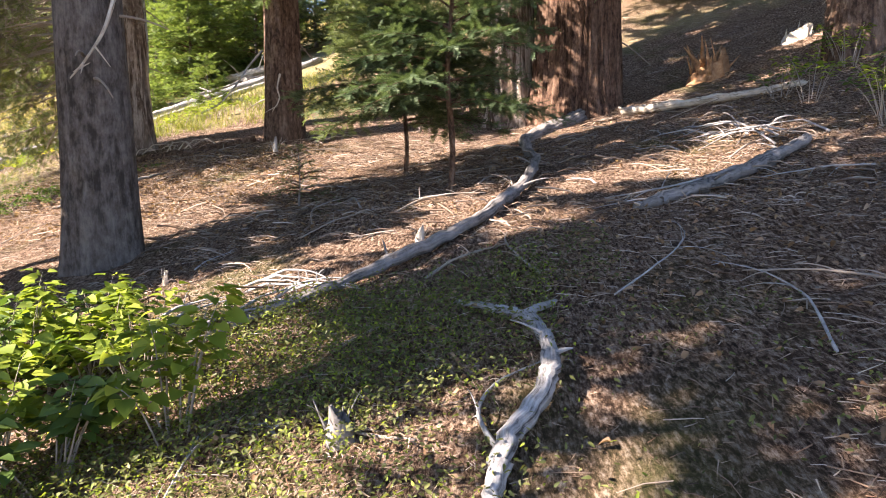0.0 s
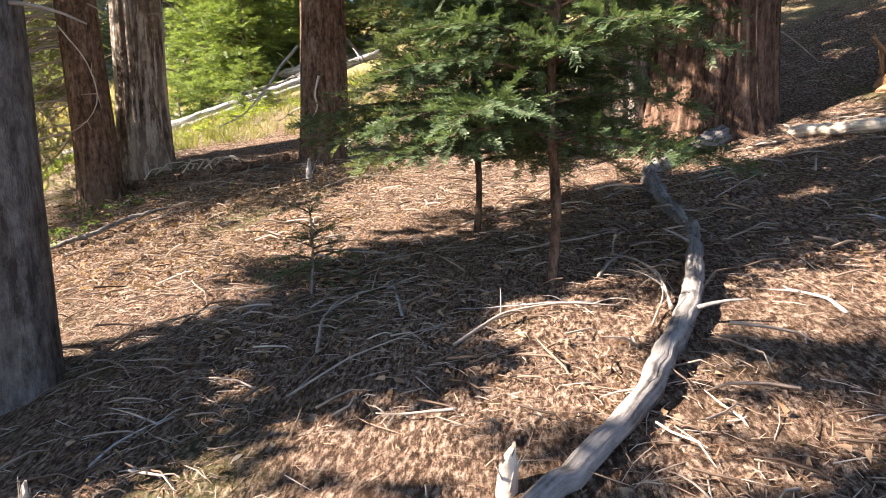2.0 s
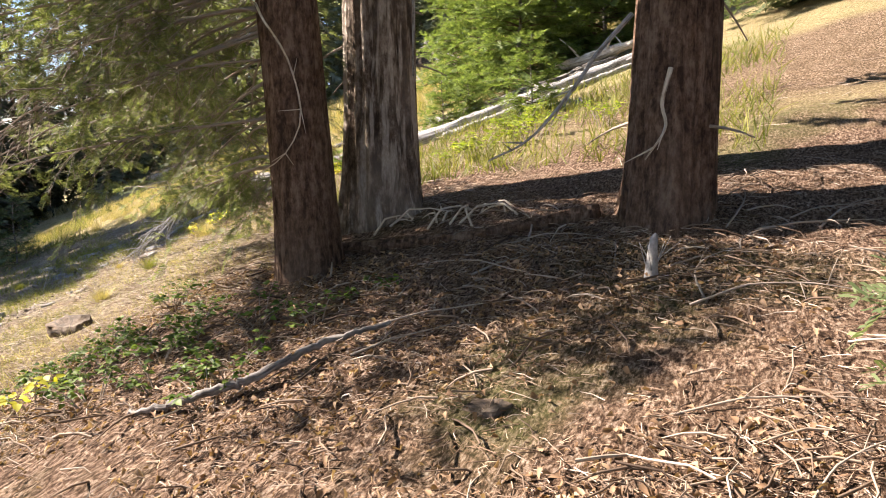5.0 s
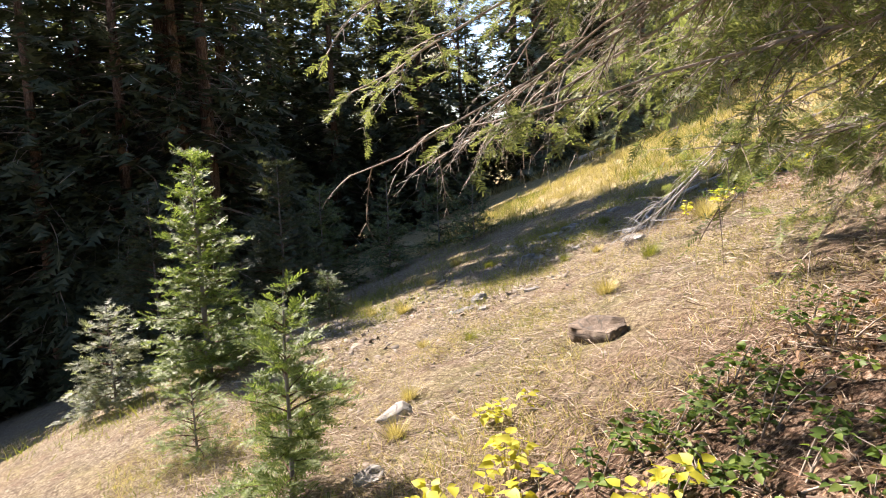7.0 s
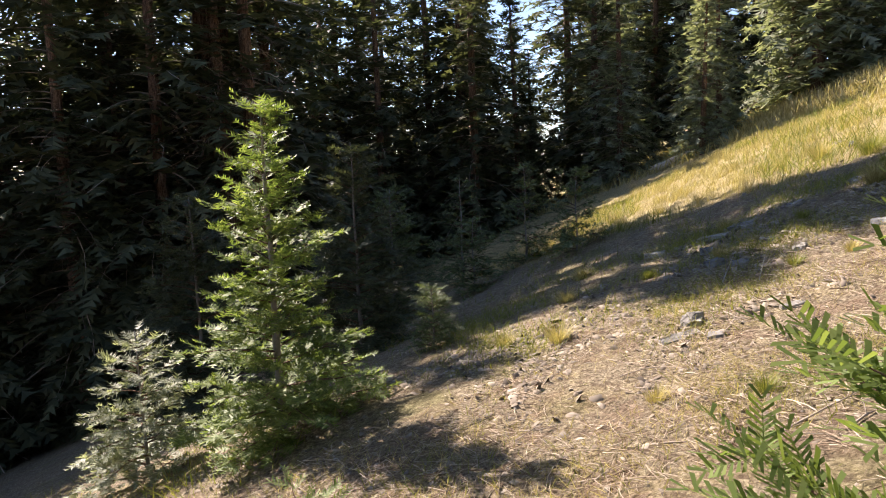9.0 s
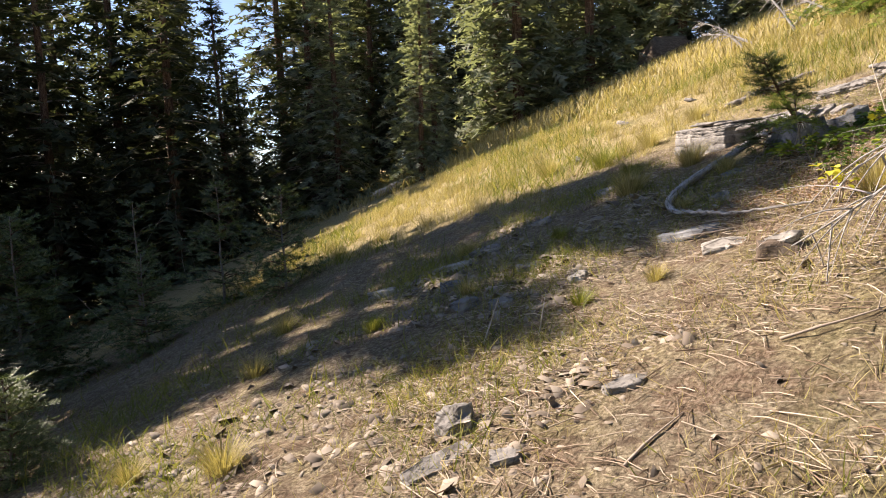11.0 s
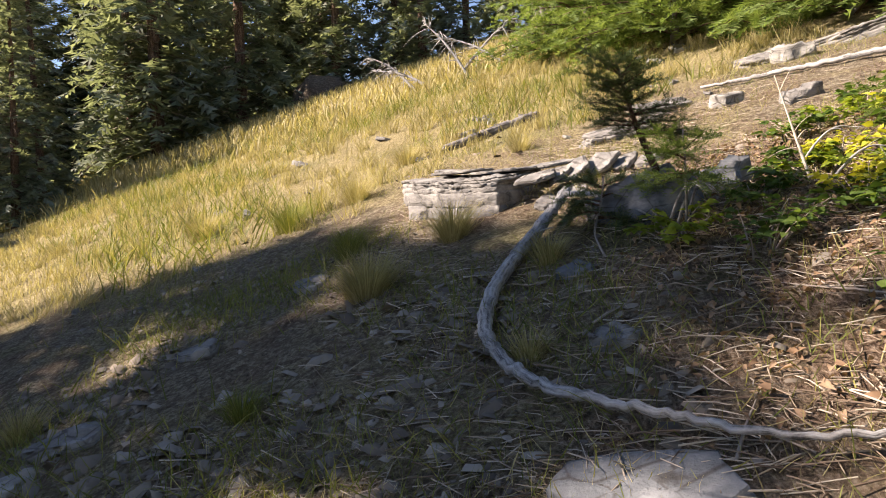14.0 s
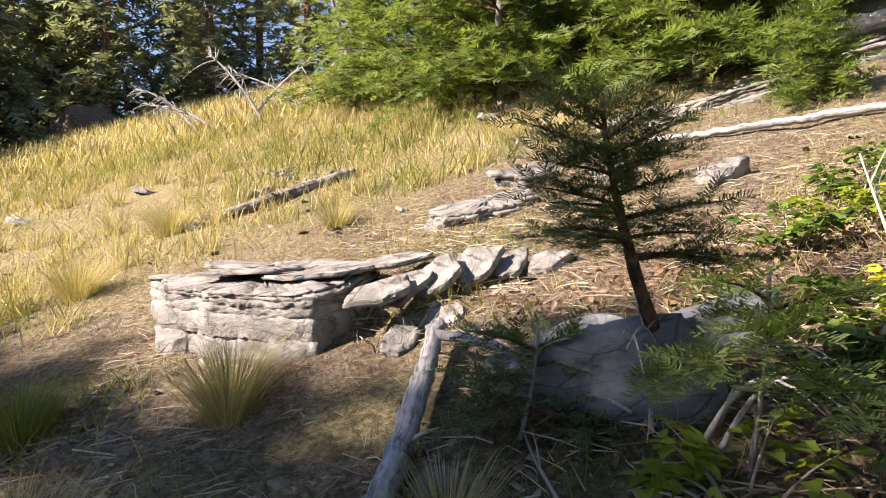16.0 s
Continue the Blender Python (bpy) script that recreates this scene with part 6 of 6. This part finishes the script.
g.add(blades(x, y, r.uniform(0.1, 0.3, len(x)), r.uniform(0.006, 0.012, len(x)), r, 0.5))
x, y = strewn(7000, (-20.0, -12.0, 4.0, 16.0), r, 0.6)
g.add(blades(x, y, r.uniform(0.08, 0.25, len(x)), r.uniform(0.006, 0.01, len(x)), r, 0.5))
stuff("short_grass", g.get(), M_GRASS_GREEN, "short yellowing grass between stones and litter", "grass")
g = Geo()
for n, box in ((74000, (-11.6, -5.2, 6.4, 13.2)), (9000, (-12.5, -9.0, 12.8, 16.5)), (26000, (-11.5, -5.5, 16.0, 20.5))):
    x, y = strewn(n, box, r, 0.35)
    keep = np.sin(2.3 * x + np.sin(1.9 * y)) * np.sin(2.1 * y + 1) + 0.6 * np.sin(5.3 * x + y) * np.sin(4.7 * y) > r.uniform(-1.1, 0.7, len(x))
    x, y = x[keep], y[keep]
    g.add(blades(x, y, r.uniform(0.03, 0.13, len(x)), r.uniform(0.002, 0.0045, len(x)), r, 0.8))
stuff("dry_turf", g.get(), M_GRASS, "short bleached turf on the open slope", "grass")
# low green carpet of small leaves by the start
g = Geo()
for n, box in ((24000, (-1.6, 0.45, 1.5, 3.45)), (1500, (0.0, 0.8, 2.9, 3.6)), (1500, (0.5, 1.3, 1.6, 2.6))):
    x, y = strewn(n, box, r, 0.25)
    k = len(x)
    P = on_ground(x, y, 0.0) + np.stack([0 * x, 0 * x, r.uniform(0.01, 0.11, k)], -1)
    g.add(scatter(LEAF_NARROW, flat_frames(k, r, 0.5), P, r.uniform(0.010, 0.028, k)))
stuff("low_heath", g.get(), M_HEATH, "low carpet of small green leaves beside the forked branch", "ground cover")
g = Geo()
x, y = strewn(11000, (-1.6, 0.5, 1.5, 3.4), r, 0.5)
k = len(x)
P = on_ground(x, y, 0.0) + np.stack([0 * x, 0 * x, r.uniform(0.02, 0.1, k)], -1)
g.add(scatter(LEAF_NARROW, flat_frames(k, r, 0.6), P, r.uniform(0.010, 0.024, k)))
stuff("low_herbs", g.get(), M_LEAF_LIME, "yellow-green herbs and moss among the low heath", "ground cover")
